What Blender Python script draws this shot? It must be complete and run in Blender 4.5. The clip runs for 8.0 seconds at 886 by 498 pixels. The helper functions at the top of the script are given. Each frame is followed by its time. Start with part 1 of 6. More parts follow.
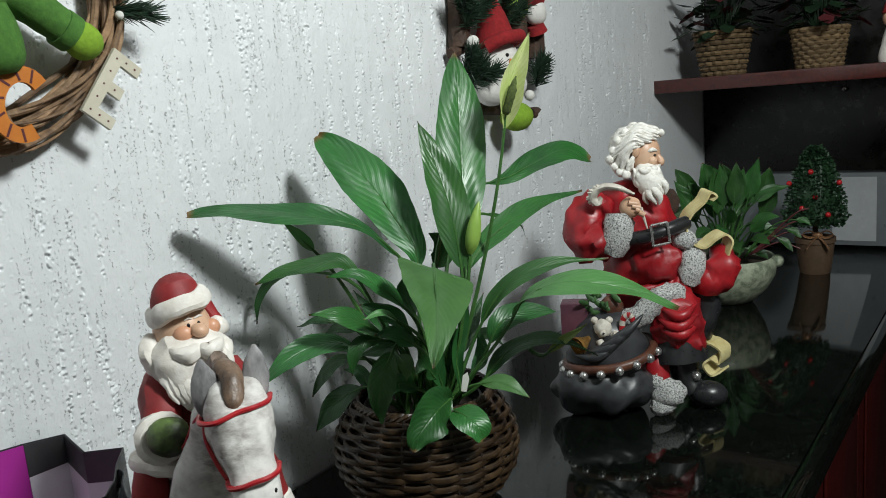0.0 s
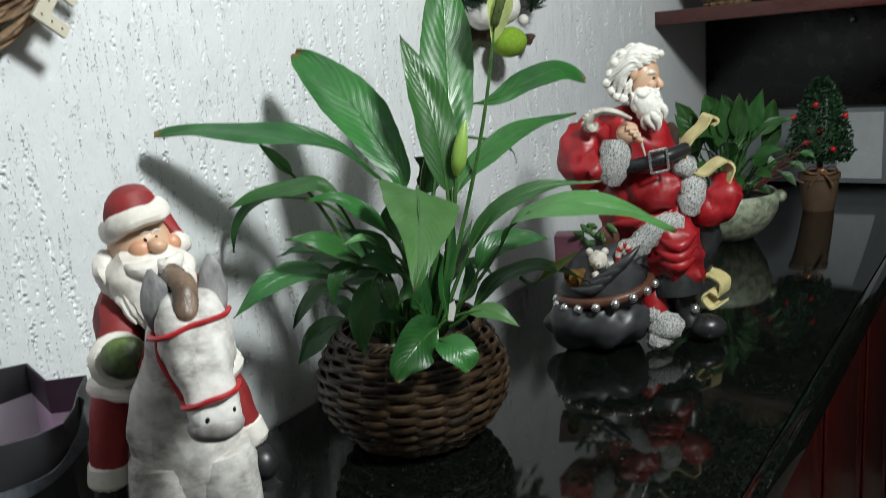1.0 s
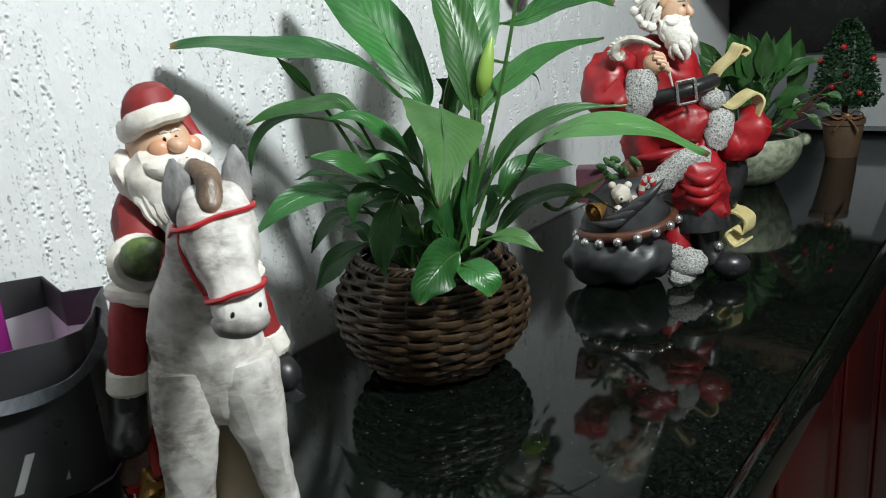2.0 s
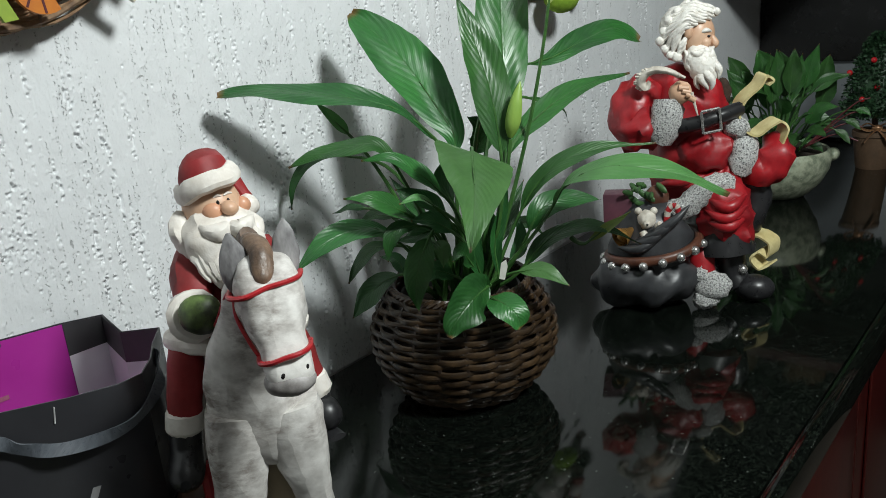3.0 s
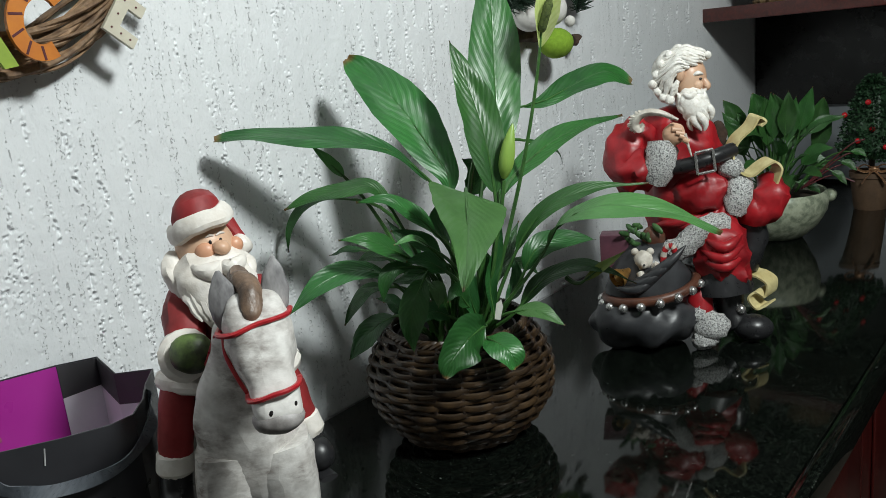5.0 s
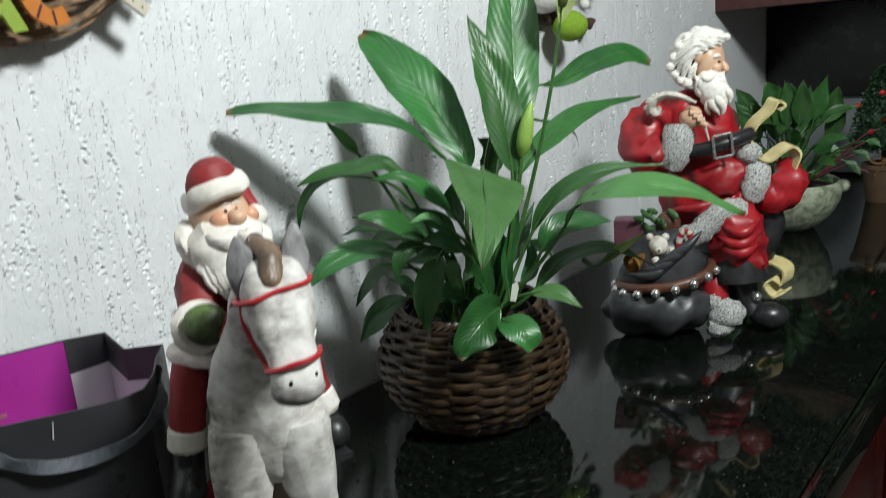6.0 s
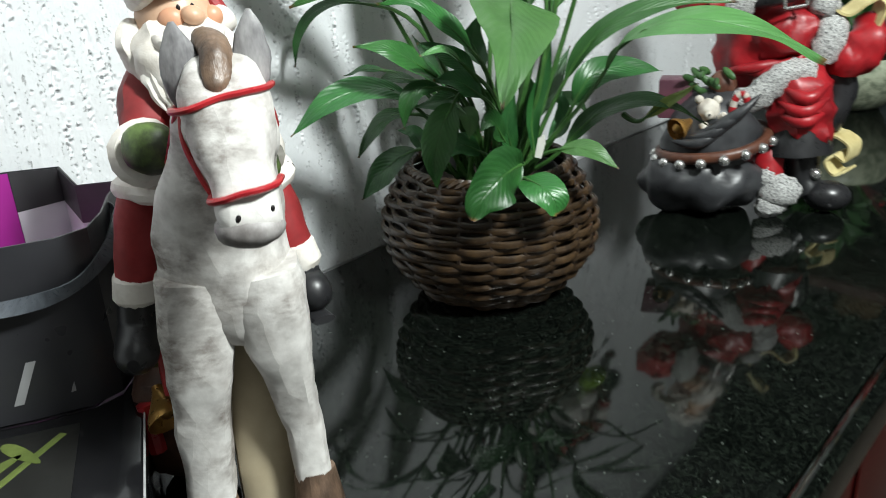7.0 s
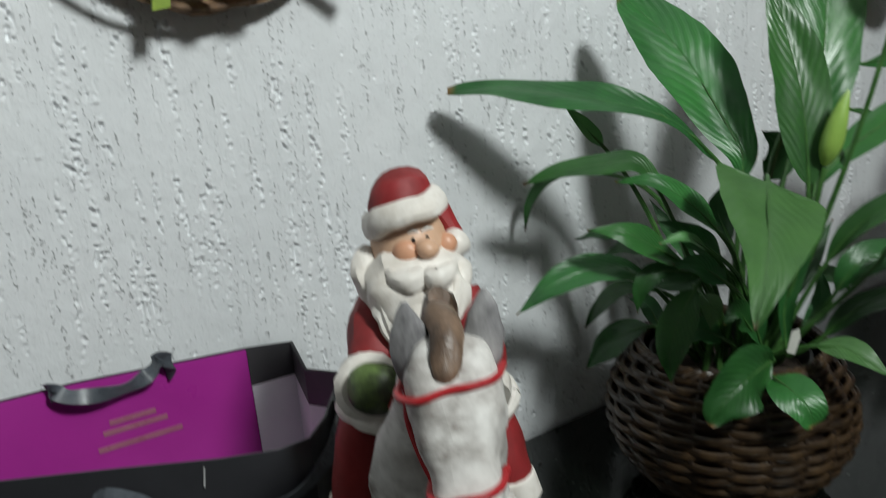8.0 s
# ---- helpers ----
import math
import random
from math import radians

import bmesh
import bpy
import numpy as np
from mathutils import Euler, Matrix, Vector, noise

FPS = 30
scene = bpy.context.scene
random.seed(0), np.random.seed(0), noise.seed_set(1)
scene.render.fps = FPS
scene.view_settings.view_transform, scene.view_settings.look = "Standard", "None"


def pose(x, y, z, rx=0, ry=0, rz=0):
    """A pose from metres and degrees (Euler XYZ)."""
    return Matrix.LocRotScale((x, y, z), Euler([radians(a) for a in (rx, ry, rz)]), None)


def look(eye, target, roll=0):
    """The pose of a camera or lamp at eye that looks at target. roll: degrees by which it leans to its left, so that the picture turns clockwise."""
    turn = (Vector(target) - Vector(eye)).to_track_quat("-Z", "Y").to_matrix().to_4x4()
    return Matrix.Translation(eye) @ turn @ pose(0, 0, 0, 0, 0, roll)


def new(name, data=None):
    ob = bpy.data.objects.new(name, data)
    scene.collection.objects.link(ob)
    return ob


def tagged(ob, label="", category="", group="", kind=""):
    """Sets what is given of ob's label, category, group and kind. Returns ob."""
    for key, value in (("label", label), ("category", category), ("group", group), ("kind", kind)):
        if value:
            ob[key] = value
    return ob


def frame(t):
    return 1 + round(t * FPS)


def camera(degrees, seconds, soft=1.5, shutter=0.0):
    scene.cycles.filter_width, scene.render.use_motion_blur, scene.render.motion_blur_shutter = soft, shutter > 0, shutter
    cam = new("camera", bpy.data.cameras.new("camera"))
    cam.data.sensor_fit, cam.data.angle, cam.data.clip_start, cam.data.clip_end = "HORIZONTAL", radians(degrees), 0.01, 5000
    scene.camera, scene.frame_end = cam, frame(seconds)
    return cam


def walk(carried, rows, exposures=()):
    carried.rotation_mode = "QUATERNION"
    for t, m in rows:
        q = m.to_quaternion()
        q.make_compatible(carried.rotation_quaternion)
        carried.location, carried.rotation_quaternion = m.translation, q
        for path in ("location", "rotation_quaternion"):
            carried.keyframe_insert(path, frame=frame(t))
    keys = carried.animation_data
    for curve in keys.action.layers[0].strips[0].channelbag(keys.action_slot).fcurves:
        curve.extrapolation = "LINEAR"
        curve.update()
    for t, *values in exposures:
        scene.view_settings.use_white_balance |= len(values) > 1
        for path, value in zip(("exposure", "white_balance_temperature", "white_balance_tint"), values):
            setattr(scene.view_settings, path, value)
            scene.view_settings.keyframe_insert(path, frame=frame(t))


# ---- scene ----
cam = camera(57.0, 8.0, 0.75, 0.4)
PATH = [
    (0, (0.025, -0.824, 1.421), (1.613, 0.335, 1.055), -4.8),
    (0.5, (0.046, -0.819, 1.408), (1.646, 0.318, 1.024), -4.9),
    (1, (0.069, -0.81, 1.376), (1.631, 0.344, 0.897), -5.2),
    (1.5, (0.082, -0.79, 1.344), (1.607, 0.357, 0.747), -4.5),
    (1.7, (0.077, -0.784, 1.325), (1.612, 0.357, 0.742), -4.3),
    (2.8, (0.05, -0.804, 1.389), (1.523, 0.415, 0.802), -5.4),
    (3, (0.046, -0.809, 1.395), (1.518, 0.41, 0.804), -5.3),
    (3.5, (0.041, -0.816, 1.402), (1.535, 0.414, 0.897), -5.1),
    (4, (0.04, -0.823, 1.398), (1.542, 0.413, 0.93), -5.1),
    (4.5, (0.046, -0.822, 1.388), (1.545, 0.414, 0.912), -5.5),
    (5.8, (0.049, -0.812, 1.388), (1.542, 0.428, 0.906), -5.8),
    (6, (0.048, -0.796, 1.367), (1.541, 0.442, 0.876), -5.1),
    (6.4, (0.056, -0.774, 1.32), (1.508, 0.449, 0.691), -4.4),
    (6.5, (0.068, -0.764, 1.314), (1.508, 0.451, 0.643), -4.4),
    (6.8, (0.11, -0.742, 1.293), (1.516, 0.475, 0.555), -4.0),
    (7, (0.141, -0.734, 1.298), (1.511, 0.511, 0.542), -3.2),
    (7.5, (0.17, -0.716, 1.331), (1.318, 0.776, 0.658), -4.3),
    (8, (0.188, -0.677, 1.387), (1.208, 0.946, 0.819), -4.9),
]
walk(cam, [(t, look(eye, target, roll)) for t, eye, target, roll in PATH],
     [(0, 0.0), (0.5, 0.13), (1.0, 0.2), (1.5, 0.4), (1.8, 0.42), (2.8, 0.13), (3.5, 0.05), (4.7, 0.05), (5.8, 0.2), (6.2, 0.4), (6.6, 0.65), (7.0, 0.8), (7.5, 0.22), (8.0, -0.25)])

# ---- world, lamps, exposure ----
world = bpy.data.worlds.new("room_air")
world.use_nodes = True
world.node_tree.nodes["Background"].inputs["Color"].default_value = (0.75, 0.85, 1.0, 1)
world.node_tree.nodes["Background"].inputs["Strength"].default_value = 0.004
scene.world = world

LAMP = (0.56, -1.34, 2.23)
bulb = bpy.data.lights.new("ceiling_bulb", "POINT")
bulb.energy, bulb.shadow_soft_size, bulb.color = 88.0, 0.115, (0.935, 1.0, 0.98)
new("ceiling_bulb", bulb).location = LAMP


# ---- helpers ----
class Solid:
    """Vertices, faces and a material slot for each face, gathered into one mesh."""

    def __init__(self):
        self.v, self.f, self.m, self.uv = [], [], [], None

    def add(self, verts, faces, slot=0):
        k = len(self.v)
        self.v += [tuple(p) for p in verts]
        self.f += [tuple(i + k for i in f) for f in faces]
        self.m += [slot] * len(faces)
        return self

    def ball(self, c, r, slot=0, turn=(0, 0, 0), seg=16, rings=10, rough=0.0, size=30.0):
        r = (r, r, r) if isinstance(r, (int, float)) else r
        q = Euler([radians(a) for a in turn]).to_matrix()
        c = Vector(c)
        pts = []
        for i in range(rings + 1):
            a = math.pi * i / rings
            for j in range(seg):
                b = 2 * math.pi * j / seg
                p = Vector((math.sin(a) * math.cos(b), math.sin(a) * math.sin(b), math.cos(a)))
                w = c + q @ Vector((p.x * r[0], p.y * r[1], p.z * r[2]))
                if rough:
                    w += (q @ p) * rough * noise.noise(w * size)
                pts.append(w)
        faces = []
        for i in range(rings):
            for j in range(seg):
                a, b = i * seg + j, i * seg + (j + 1) % seg
                faces.append((a, a + seg, b + seg, b))
        return self.add(pts, faces, slot)

    def tube(self, pts, radii, slot=0, seg=10, caps=True, flat=1.0, rough=0.0, size=40.0, up=(0, 0, 1), square=1.0):
        pts = [Vector(p) for p in pts]
        if isinstance(radii, (int, float)):
            radii = [radii] * len(pts)
        out, faces = [], []
        side = None
        for i, p in enumerate(pts):
            d = (pts[min(i + 1, len(pts) - 1)] - pts[max(i - 1, 0)]).normalized()
            if side is None:
                u = Vector(up)
                side = d.cross(u if abs(d.dot(u)) < 0.95 else Vector((0, 1, 0))).normalized()
            side = (side - d * side.dot(d)).normalized()
            top = side.cross(d).normalized()
            for j in range(seg):
                a = 2 * math.pi * j / seg
                ca, sa = math.cos(a), math.sin(a)
                w = side * math.copysign(abs(ca) ** square, ca) + top * math.copysign(abs(sa) ** square, sa) * flat
                q = p + w * radii[i]
                if rough:
                    q = q + w * rough * noise.noise(q * size)
                out.append(q)
        for i in range(len(pts) - 1):
            for j in range(seg):
                a, b = i * seg + j, i * seg + (j + 1) % seg
                faces.append((a, b, b + seg, a + seg))
        if caps:
            faces.append(tuple(range(seg))[::-1])
            faces.append(tuple((len(pts) - 1) * seg + j for j in range(seg)))
        return self.add(out, faces, slot)

    def box(self, lo, hi, slot=0, bevel=0.0, m=None):
        bm = bmesh.new()
        bmesh.ops.create_cube(bm, size=1)
        lo, hi = Vector(lo), Vector(hi)
        for v in bm.verts:
            v.co = Vector(((v.co[i] + 0.5) * (hi[i] - lo[i]) + lo[i] for i in range(3)))
        if bevel:
            bmesh.ops.bevel(bm, geom=bm.edges[:], offset=bevel, segments=2, affect="EDGES", profile=0.6)
        bm.verts.index_update()
        self.add([m @ v.co if m else v.co for v in bm.verts], [[v.index for v in f.verts] for f in bm.faces], slot)
        bm.free()
        return self

    def lathe(self, profile, slot=0, seg=32, c=(0, 0, 0), rough=0.0, size=20.0):
        out, faces = [], []
        for r, z in profile:
            for j in range(seg):
                a = 2 * math.pi * j / seg
                p = Vector((r * math.cos(a) + c[0], r * math.sin(a) + c[1], z + c[2]))
                if rough:
                    k = 1 + rough * noise.noise(p * size)
                    p = Vector((c[0] + (p.x - c[0]) * k, c[1] + (p.y - c[1]) * k, p.z))
                out.append(p)
        for i in range(len(profile) - 1):
            for j in range(seg):
                a, b = i * seg + j, i * seg + (j + 1) % seg
                faces.append((a, b, b + seg, a + seg))
        return self.add(out, faces, slot)

    def slab(self, outline, depth, m, slot=0):
        """A flat shape cut from a board: its outline in x, y, thick along z, put in place by m."""
        n = len(outline)
        out = [m @ Vector((x, y, z)) for z in (0, depth) for x, y in outline]
        faces = [tuple(range(n))[::-1], tuple(range(n, 2 * n))]
        faces += [(i, (i + 1) % n, n + (i + 1) % n, n + i) for i in range(n)]
        return self.add(out, faces, slot)

    def mesh(self, name, mats, smooth=True, angle=None):
        me = bpy.data.meshes.new(name)
        me.from_pydata(self.v, [], self.f)
        for x in mats if isinstance(mats, (list, tuple)) else [mats]:
            me.materials.append(x)
        me.polygons.foreach_set("material_index", self.m)
        me.polygons.foreach_set("use_smooth", [smooth] * len(self.f))
        if self.uv:
            layer = me.uv_layers.new(name="along")
            for loop in me.loops:
                layer.data[loop.index].uv = self.uv[loop.vertex_index]
        me.validate()
        me.update()
        if smooth and angle:
            me.set_sharp_from_angle(angle=radians(angle))
        return me


def thing(name, place, label, category, turn=0.0, group="", kind=""):
    ob = new(name)
    ob.empty_display_size = 0.05
    ob.matrix_basis = pose(*place, 0, 0, turn)
    return tagged(ob, label, category, group, kind)


def part(name, solid, mats, parent, label="", smooth=True, angle=35):
    ob = new(name, solid.mesh(name, mats, smooth, angle) if isinstance(solid, Solid) else solid)
    ob.parent = parent
    return tagged(ob, label)


def whole(name, solid, mats, place, label, category, turn=0.0, group="", kind="", smooth=True, angle=35):
    ob = new(name, solid.mesh(name, mats, smooth, angle))
    ob.matrix_basis = pose(*place, 0, 0, turn)
    return tagged(ob, label, category, group, kind)


def bend(points, steps=12):
    """A smooth line through the points."""
    p = [Vector(q) for q in points]
    p = [2 * p[0] - p[1]] + p + [2 * p[-1] - p[-2]]
    out = []
    for i in range(1, len(p) - 2):
        for k in range(steps):
            t = k / steps
            a, b, c, d = p[i - 1], p[i], p[i + 1], p[i + 2]
            out.append(0.5 * (2 * b + (c - a) * t + (2 * a - 5 * b + 4 * c - d) * t * t + (3 * b - a - 3 * c + d) * t ** 3))
    return out + [p[-2]]


# ---- materials ----
def nodes_of(name):
    ma = bpy.data.materials.new(name)
    ma.use_nodes = True
    nt = ma.node_tree
    return ma, nt, nt.nodes, nt.links, nt.nodes["Principled BSDF"]


def mix(nt, fac, a, b, kind="MIX"):
    x = nt.nodes.new("ShaderNodeMix")
    x.data_type, x.blend_type = "RGBA", kind
    for sock, value in ((x.inputs[0], fac), (x.inputs[6], a), (x.inputs[7], b)):
        if isinstance(value, (int, float)):
            sock.default_value = value
        elif isinstance(value, tuple):
            sock.default_value = (*value[:3], 1)
        else:
            nt.links.new(value, sock)
    return x.outputs[2]


def spread(nt, value, lo, hi, a=0.0, b=1.0):
    x = nt.nodes.new("ShaderNodeMapRange")
    x.inputs[1].default_value, x.inputs[2].default_value, x.inputs[3].default_value, x.inputs[4].default_value = lo, hi, a, b
    nt.links.new(value, x.inputs[0])
    return x.outputs[0]


def calc(nt, op, a, b):
    x = nt.nodes.new("ShaderNodeMath")
    x.operation = op
    for sock, value in ((x.inputs[0], a), (x.inputs[1], b)):
        if isinstance(value, (int, float)):
            sock.default_value = value
        else:
            nt.links.new(value, sock)
    return x.outputs[0]


def coords(nt, stretch=(1, 1, 1), source="Object"):
    c, m = nt.nodes.new("ShaderNodeTexCoord"), nt.nodes.new("ShaderNodeMapping")
    m.inputs["Scale"].default_value = stretch
    nt.links.new(c.outputs[source], m.inputs["Vector"])
    return m.outputs["Vector"]


def grain(nt, at, scale, detail=4.0, rough=0.55, warp=0.0):
    x = nt.nodes.new("ShaderNodeTexNoise")
    x.inputs["Scale"].default_value, x.inputs["Detail"].default_value, x.inputs["Roughness"].default_value = scale, detail, rough
    x.inputs["Distortion"].default_value = warp
    nt.links.new(at, x.inputs["Vector"])
    return x.outputs["Fac"]


def relief(nt, bsdf, height, strength, distance):
    x = nt.nodes.new("ShaderNodeBump")
    x.inputs["Strength"].default_value, x.inputs["Distance"].default_value = strength, distance
    nt.links.new(height, x.inputs["Height"])
    nt.links.new(x.outputs["Normal"], bsdf.inputs["Normal"])


def stuff_of(name, light, dark, rough=0.5, scale=40.0, lo=0.35, hi=0.7, bump=0.3, deep=0.001, fine=3.0, stretch=(1, 1, 1), metal=0.0, coat=0.0, vary=0.0, gloss=0.12):
    """A worn two-tone surface: broad patches, fine grain, relief, and a gloss that varies."""
    ma, nt, nodes, links, b = nodes_of(name)
    at = coords(nt, stretch)
    broad = grain(nt, at, scale, 5, 0.6)
    tiny = grain(nt, at, scale * fine, 3, 0.6)
    col = mix(nt, spread(nt, broad, lo, hi), light, dark)
    col = mix(nt, spread(nt, tiny, 0.3, 0.75, 0.0, 0.35), col, dark)
    if vary:
        info = nodes.new("ShaderNodeObjectInfo")
        hsv = nodes.new("ShaderNodeHueSaturation")
        links.new(spread(nt, info.outputs["Random"], 0, 1, 1 - vary, 1 + vary), hsv.inputs["Value"])
        links.new(col, hsv.inputs["Color"])
        col = hsv.outputs["Color"]
    links.new(col, b.inputs["Base Color"])
    links.new(spread(nt, tiny, 0.25, 0.75, max(0.02, rough - gloss), min(1, rough + gloss)), b.inputs["Roughness"])
    b.inputs["Metallic"].default_value = metal
    b.inputs["Coat Weight"].default_value = coat
    b.inputs["Coat Roughness"].default_value = 0.15
    relief(nt, b, calc(nt, "ADD", broad, calc(nt, "MULTIPLY", tiny, 0.5)), bump, deep)
    return ma


def plaster():
    """White trowelled plaster: short upright scratches, crumbs and pits, the pits' shade put into the colour."""
    ma, nt, nodes, links, b = nodes_of("scratched_plaster")
    raw = coords(nt)
    crumbs = grain(nt, coords(nt, (1, 1, 0.6)), 330, 2, 0.6)
    swell = grain(nt, raw, 60, 4, 0.55)
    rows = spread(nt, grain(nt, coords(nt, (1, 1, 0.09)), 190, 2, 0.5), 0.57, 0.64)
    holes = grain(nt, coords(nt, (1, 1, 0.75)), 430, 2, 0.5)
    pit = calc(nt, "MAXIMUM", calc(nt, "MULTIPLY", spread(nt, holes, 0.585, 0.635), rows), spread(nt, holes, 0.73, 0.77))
    h = calc(nt, "ADD", calc(nt, "MULTIPLY", swell, 0.7), calc(nt, "MULTIPLY", crumbs, 0.35))
    h = calc(nt, "SUBTRACT", h, calc(nt, "MULTIPLY", pit, 1.3))
    tone = grain(nt, raw, 3.0, 3, 0.5)
    col = mix(nt, spread(nt, tone, 0.3, 0.7), (0.80, 0.81, 0.82), (0.71, 0.73, 0.745))
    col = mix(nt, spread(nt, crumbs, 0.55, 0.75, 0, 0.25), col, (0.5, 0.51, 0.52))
    # dark grey in the pits paints the shade inside them
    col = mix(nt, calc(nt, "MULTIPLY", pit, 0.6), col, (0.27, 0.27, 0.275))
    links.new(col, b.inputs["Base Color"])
    b.inputs["Roughness"].default_value = 0.7
    relief(nt, b, h, 0.75, 0.0016)
    return ma


def granite():
    """Polished black granite: dark green crystals, pale flecks here and there, a sharp reflection."""
    ma, nt, nodes, links, b = nodes_of("black_granite")
    at = coords(nt)
    cell = nodes.new("ShaderNodeTexVoronoi")
    cell.inputs["Scale"].default_value = 420
    links.new(at, cell.inputs["Vector"])
    shade = nodes.new("ShaderNodeSeparateColor")
    links.new(cell.outputs["Color"], shade.inputs[0])
    cloud = grain(nt, at, 45, 4, 0.6)
    fleck = grain(nt, at, 240, 3, 0.7)
    crystal = calc(nt, "MULTIPLY", spread(nt, shade.outputs[0], 0.35, 1.0), spread(nt, cloud, 0.35, 0.65, 0.35, 1.0))
    col = mix(nt, crystal, (0.0014, 0.0019, 0.0016), (0.010, 0.0135, 0.010))
    col = mix(nt, calc(nt, "MULTIPLY", spread(nt, fleck, 0.58, 0.70), 0.5), col, (0.022, 0.029, 0.022))
    col = mix(nt, calc(nt, "MULTIPLY", spread(nt, shade.outputs[1], 0.975, 0.99), spread(nt, fleck, 0.5, 0.62)), col, (0.07, 0.08, 0.07))
    links.new(col, b.inputs["Base Color"])
    links.new(spread(nt, grain(nt, at, 9, 4, 0.6), 0.3, 0.7, 0.035, 0.07), b.inputs["Roughness"])
    b.inputs["IOR"].default_value = 1.42
    return ma


def wood(name, light, dark, along=(1, 14, 14), rough=0.3, scale=6.0, coat=0.4):
    ma, nt, nodes, links, b = nodes_of(name)
    at = coords(nt, along)
    rings = grain(nt, at, scale, 6, 0.6, 1.2)
    pore = grain(nt, at, scale * 9, 2, 0.6)
    col = mix(nt, spread(nt, rings, 0.32, 0.7), light, dark)
    col = mix(nt, spread(nt, pore, 0.6, 0.8, 0, 0.5), col, dark)
    links.new(col, b.inputs["Base Color"])
    b.inputs["Roughness"].default_value = rough
    b.inputs["Coat Weight"].default_value = coat
    b.inputs["Coat Roughness"].default_value = 0.12
    relief(nt, b, pore, 0.12, 0.0008)
    return ma


def leaf_of(name, light, dark, rough=0.30, vein=(0.06, 0.15, 0.045), streak=0.5, back=0.18):
    """Leaf with side veins slanting from the midrib; u runs across, v along the blade."""
    ma, nt, nodes, links, b = nodes_of(name)
    c = nodes.new("ShaderNodeUVMap")
    c.uv_map = "along"
    sep = nodes.new("ShaderNodeSeparateXYZ")
    links.new(c.outputs["UV"], sep.inputs[0])
    across = calc(nt, "ABSOLUTE", calc(nt, "SUBTRACT", sep.outputs[0], 0.5), 0)
    info = nodes.new("ShaderNodeObjectInfo")
    wob = grain(nt, coords(nt), 30, 3, 0.5)
    run = calc(nt, "SUBTRACT", calc(nt, "MULTIPLY", sep.outputs[1], 13.0), calc(nt, "MULTIPLY", across, 7.5))
    run = calc(nt, "ADD", run, calc(nt, "MULTIPLY", wob, 0.9))
    fine = spread(nt, calc(nt, "SINE", calc(nt, "MULTIPLY", run, 21.0), 0), -1, 1)
    wave = spread(nt, calc(nt, "SINE", calc(nt, "MULTIPLY", run, 6.283), 0), -1, 1)
    mid = spread(nt, across, 0.03, 0.0)
    blot = grain(nt, coords(nt), 22, 4, 0.6)
    col = mix(nt, spread(nt, blot, 0.3, 0.7), light, dark)
    col = mix(nt, calc(nt, "MULTIPLY", spread(nt, wave, 0.6, 0.0), streak * 0.6), col, dark)
    col = mix(nt, calc(nt, "MULTIPLY", mid, 0.6), col, vein)
    dry = spread(nt, calc(nt, "ADD", sep.outputs[1], calc(nt, "MULTIPLY", wob, 0.05)), 0.985, 1.02)
    col = mix(nt, dry, col, (0.16, 0.085, 0.03))
    hsv = nodes.new("ShaderNodeHueSaturation")
    links.new(spread(nt, info.outputs["Random"], 0, 1, 0.7, 1.15), hsv.inputs["Value"])
    links.new(spread(nt, info.outputs["Random"], 0, 1, 0.49, 0.51), hsv.inputs["Hue"])
    links.new(col, hsv.inputs["Color"])
    links.new(hsv.outputs["Color"], b.inputs["Base Color"])
    links.new(spread(nt, blot, 0.3, 0.7, rough - 0.06, rough + 0.1), b.inputs["Roughness"])
    b.inputs["Specular IOR Level"].default_value = 0.62
    relief(nt, b, calc(nt, "ADD", calc(nt, "SUBTRACT", calc(nt, "MULTIPLY", wave, 0.5), calc(nt, "MULTIPLY", mid, 0.9)), calc(nt, "MULTIPLY", fine, 0.10)), 0.42, 0.0010)
    thin = nodes.new("ShaderNodeBsdfTranslucent")
    links.new(hsv.outputs["Color"], thin.inputs["Color"])
    both = nodes.new("ShaderNodeMixShader")
    both.inputs[0].default_value = back
    links.new(b.outputs[0], both.inputs[1])
    links.new(thin.outputs[0], both.inputs[2])
    links.new(both.outputs[0], nodes["Material Output"].inputs["Surface"])
    return ma


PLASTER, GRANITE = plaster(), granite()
ROOM_PAINT = stuff_of("dull_room_paint", (0.24, 0.235, 0.225), (0.19, 0.187, 0.18), 0.8, 3, bump=0.1)
CEILING_PAINT = stuff_of("ceiling_paint", (0.22, 0.22, 0.22), (0.18, 0.18, 0.18), 0.85, 3, bump=0.1)
RED_WOOD = wood("polished_red_wood", (0.085, 0.015, 0.010), (0.030, 0.006, 0.005))
RED_WOOD_UP = wood("red_cabinet_wood", (0.055, 0.005, 0.004), (0.018, 0.002, 0.0018), (14, 14, 1), 0.3, 6.0, 0.2)
FLOOR_TILE = stuff_of("floor_tile", (0.11, 0.088, 0.07), (0.08, 0.062, 0.05), 0.35, 12, bump=0.1)
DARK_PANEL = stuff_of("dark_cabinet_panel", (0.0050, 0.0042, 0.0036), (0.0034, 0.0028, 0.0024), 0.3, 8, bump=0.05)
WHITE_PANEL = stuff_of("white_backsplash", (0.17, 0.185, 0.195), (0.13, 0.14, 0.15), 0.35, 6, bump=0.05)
WICKER = stuff_of("dark_wicker", (0.070, 0.041, 0.019), (0.012, 0.0065, 0.0035), 0.38, 60, bump=0.5, deep=0.0008, vary=0.35)
STAKE = stuff_of("wicker_stake", (0.03, 0.018, 0.011), (0.012, 0.007, 0.005), 0.5, 60, bump=0.5, deep=0.0008)
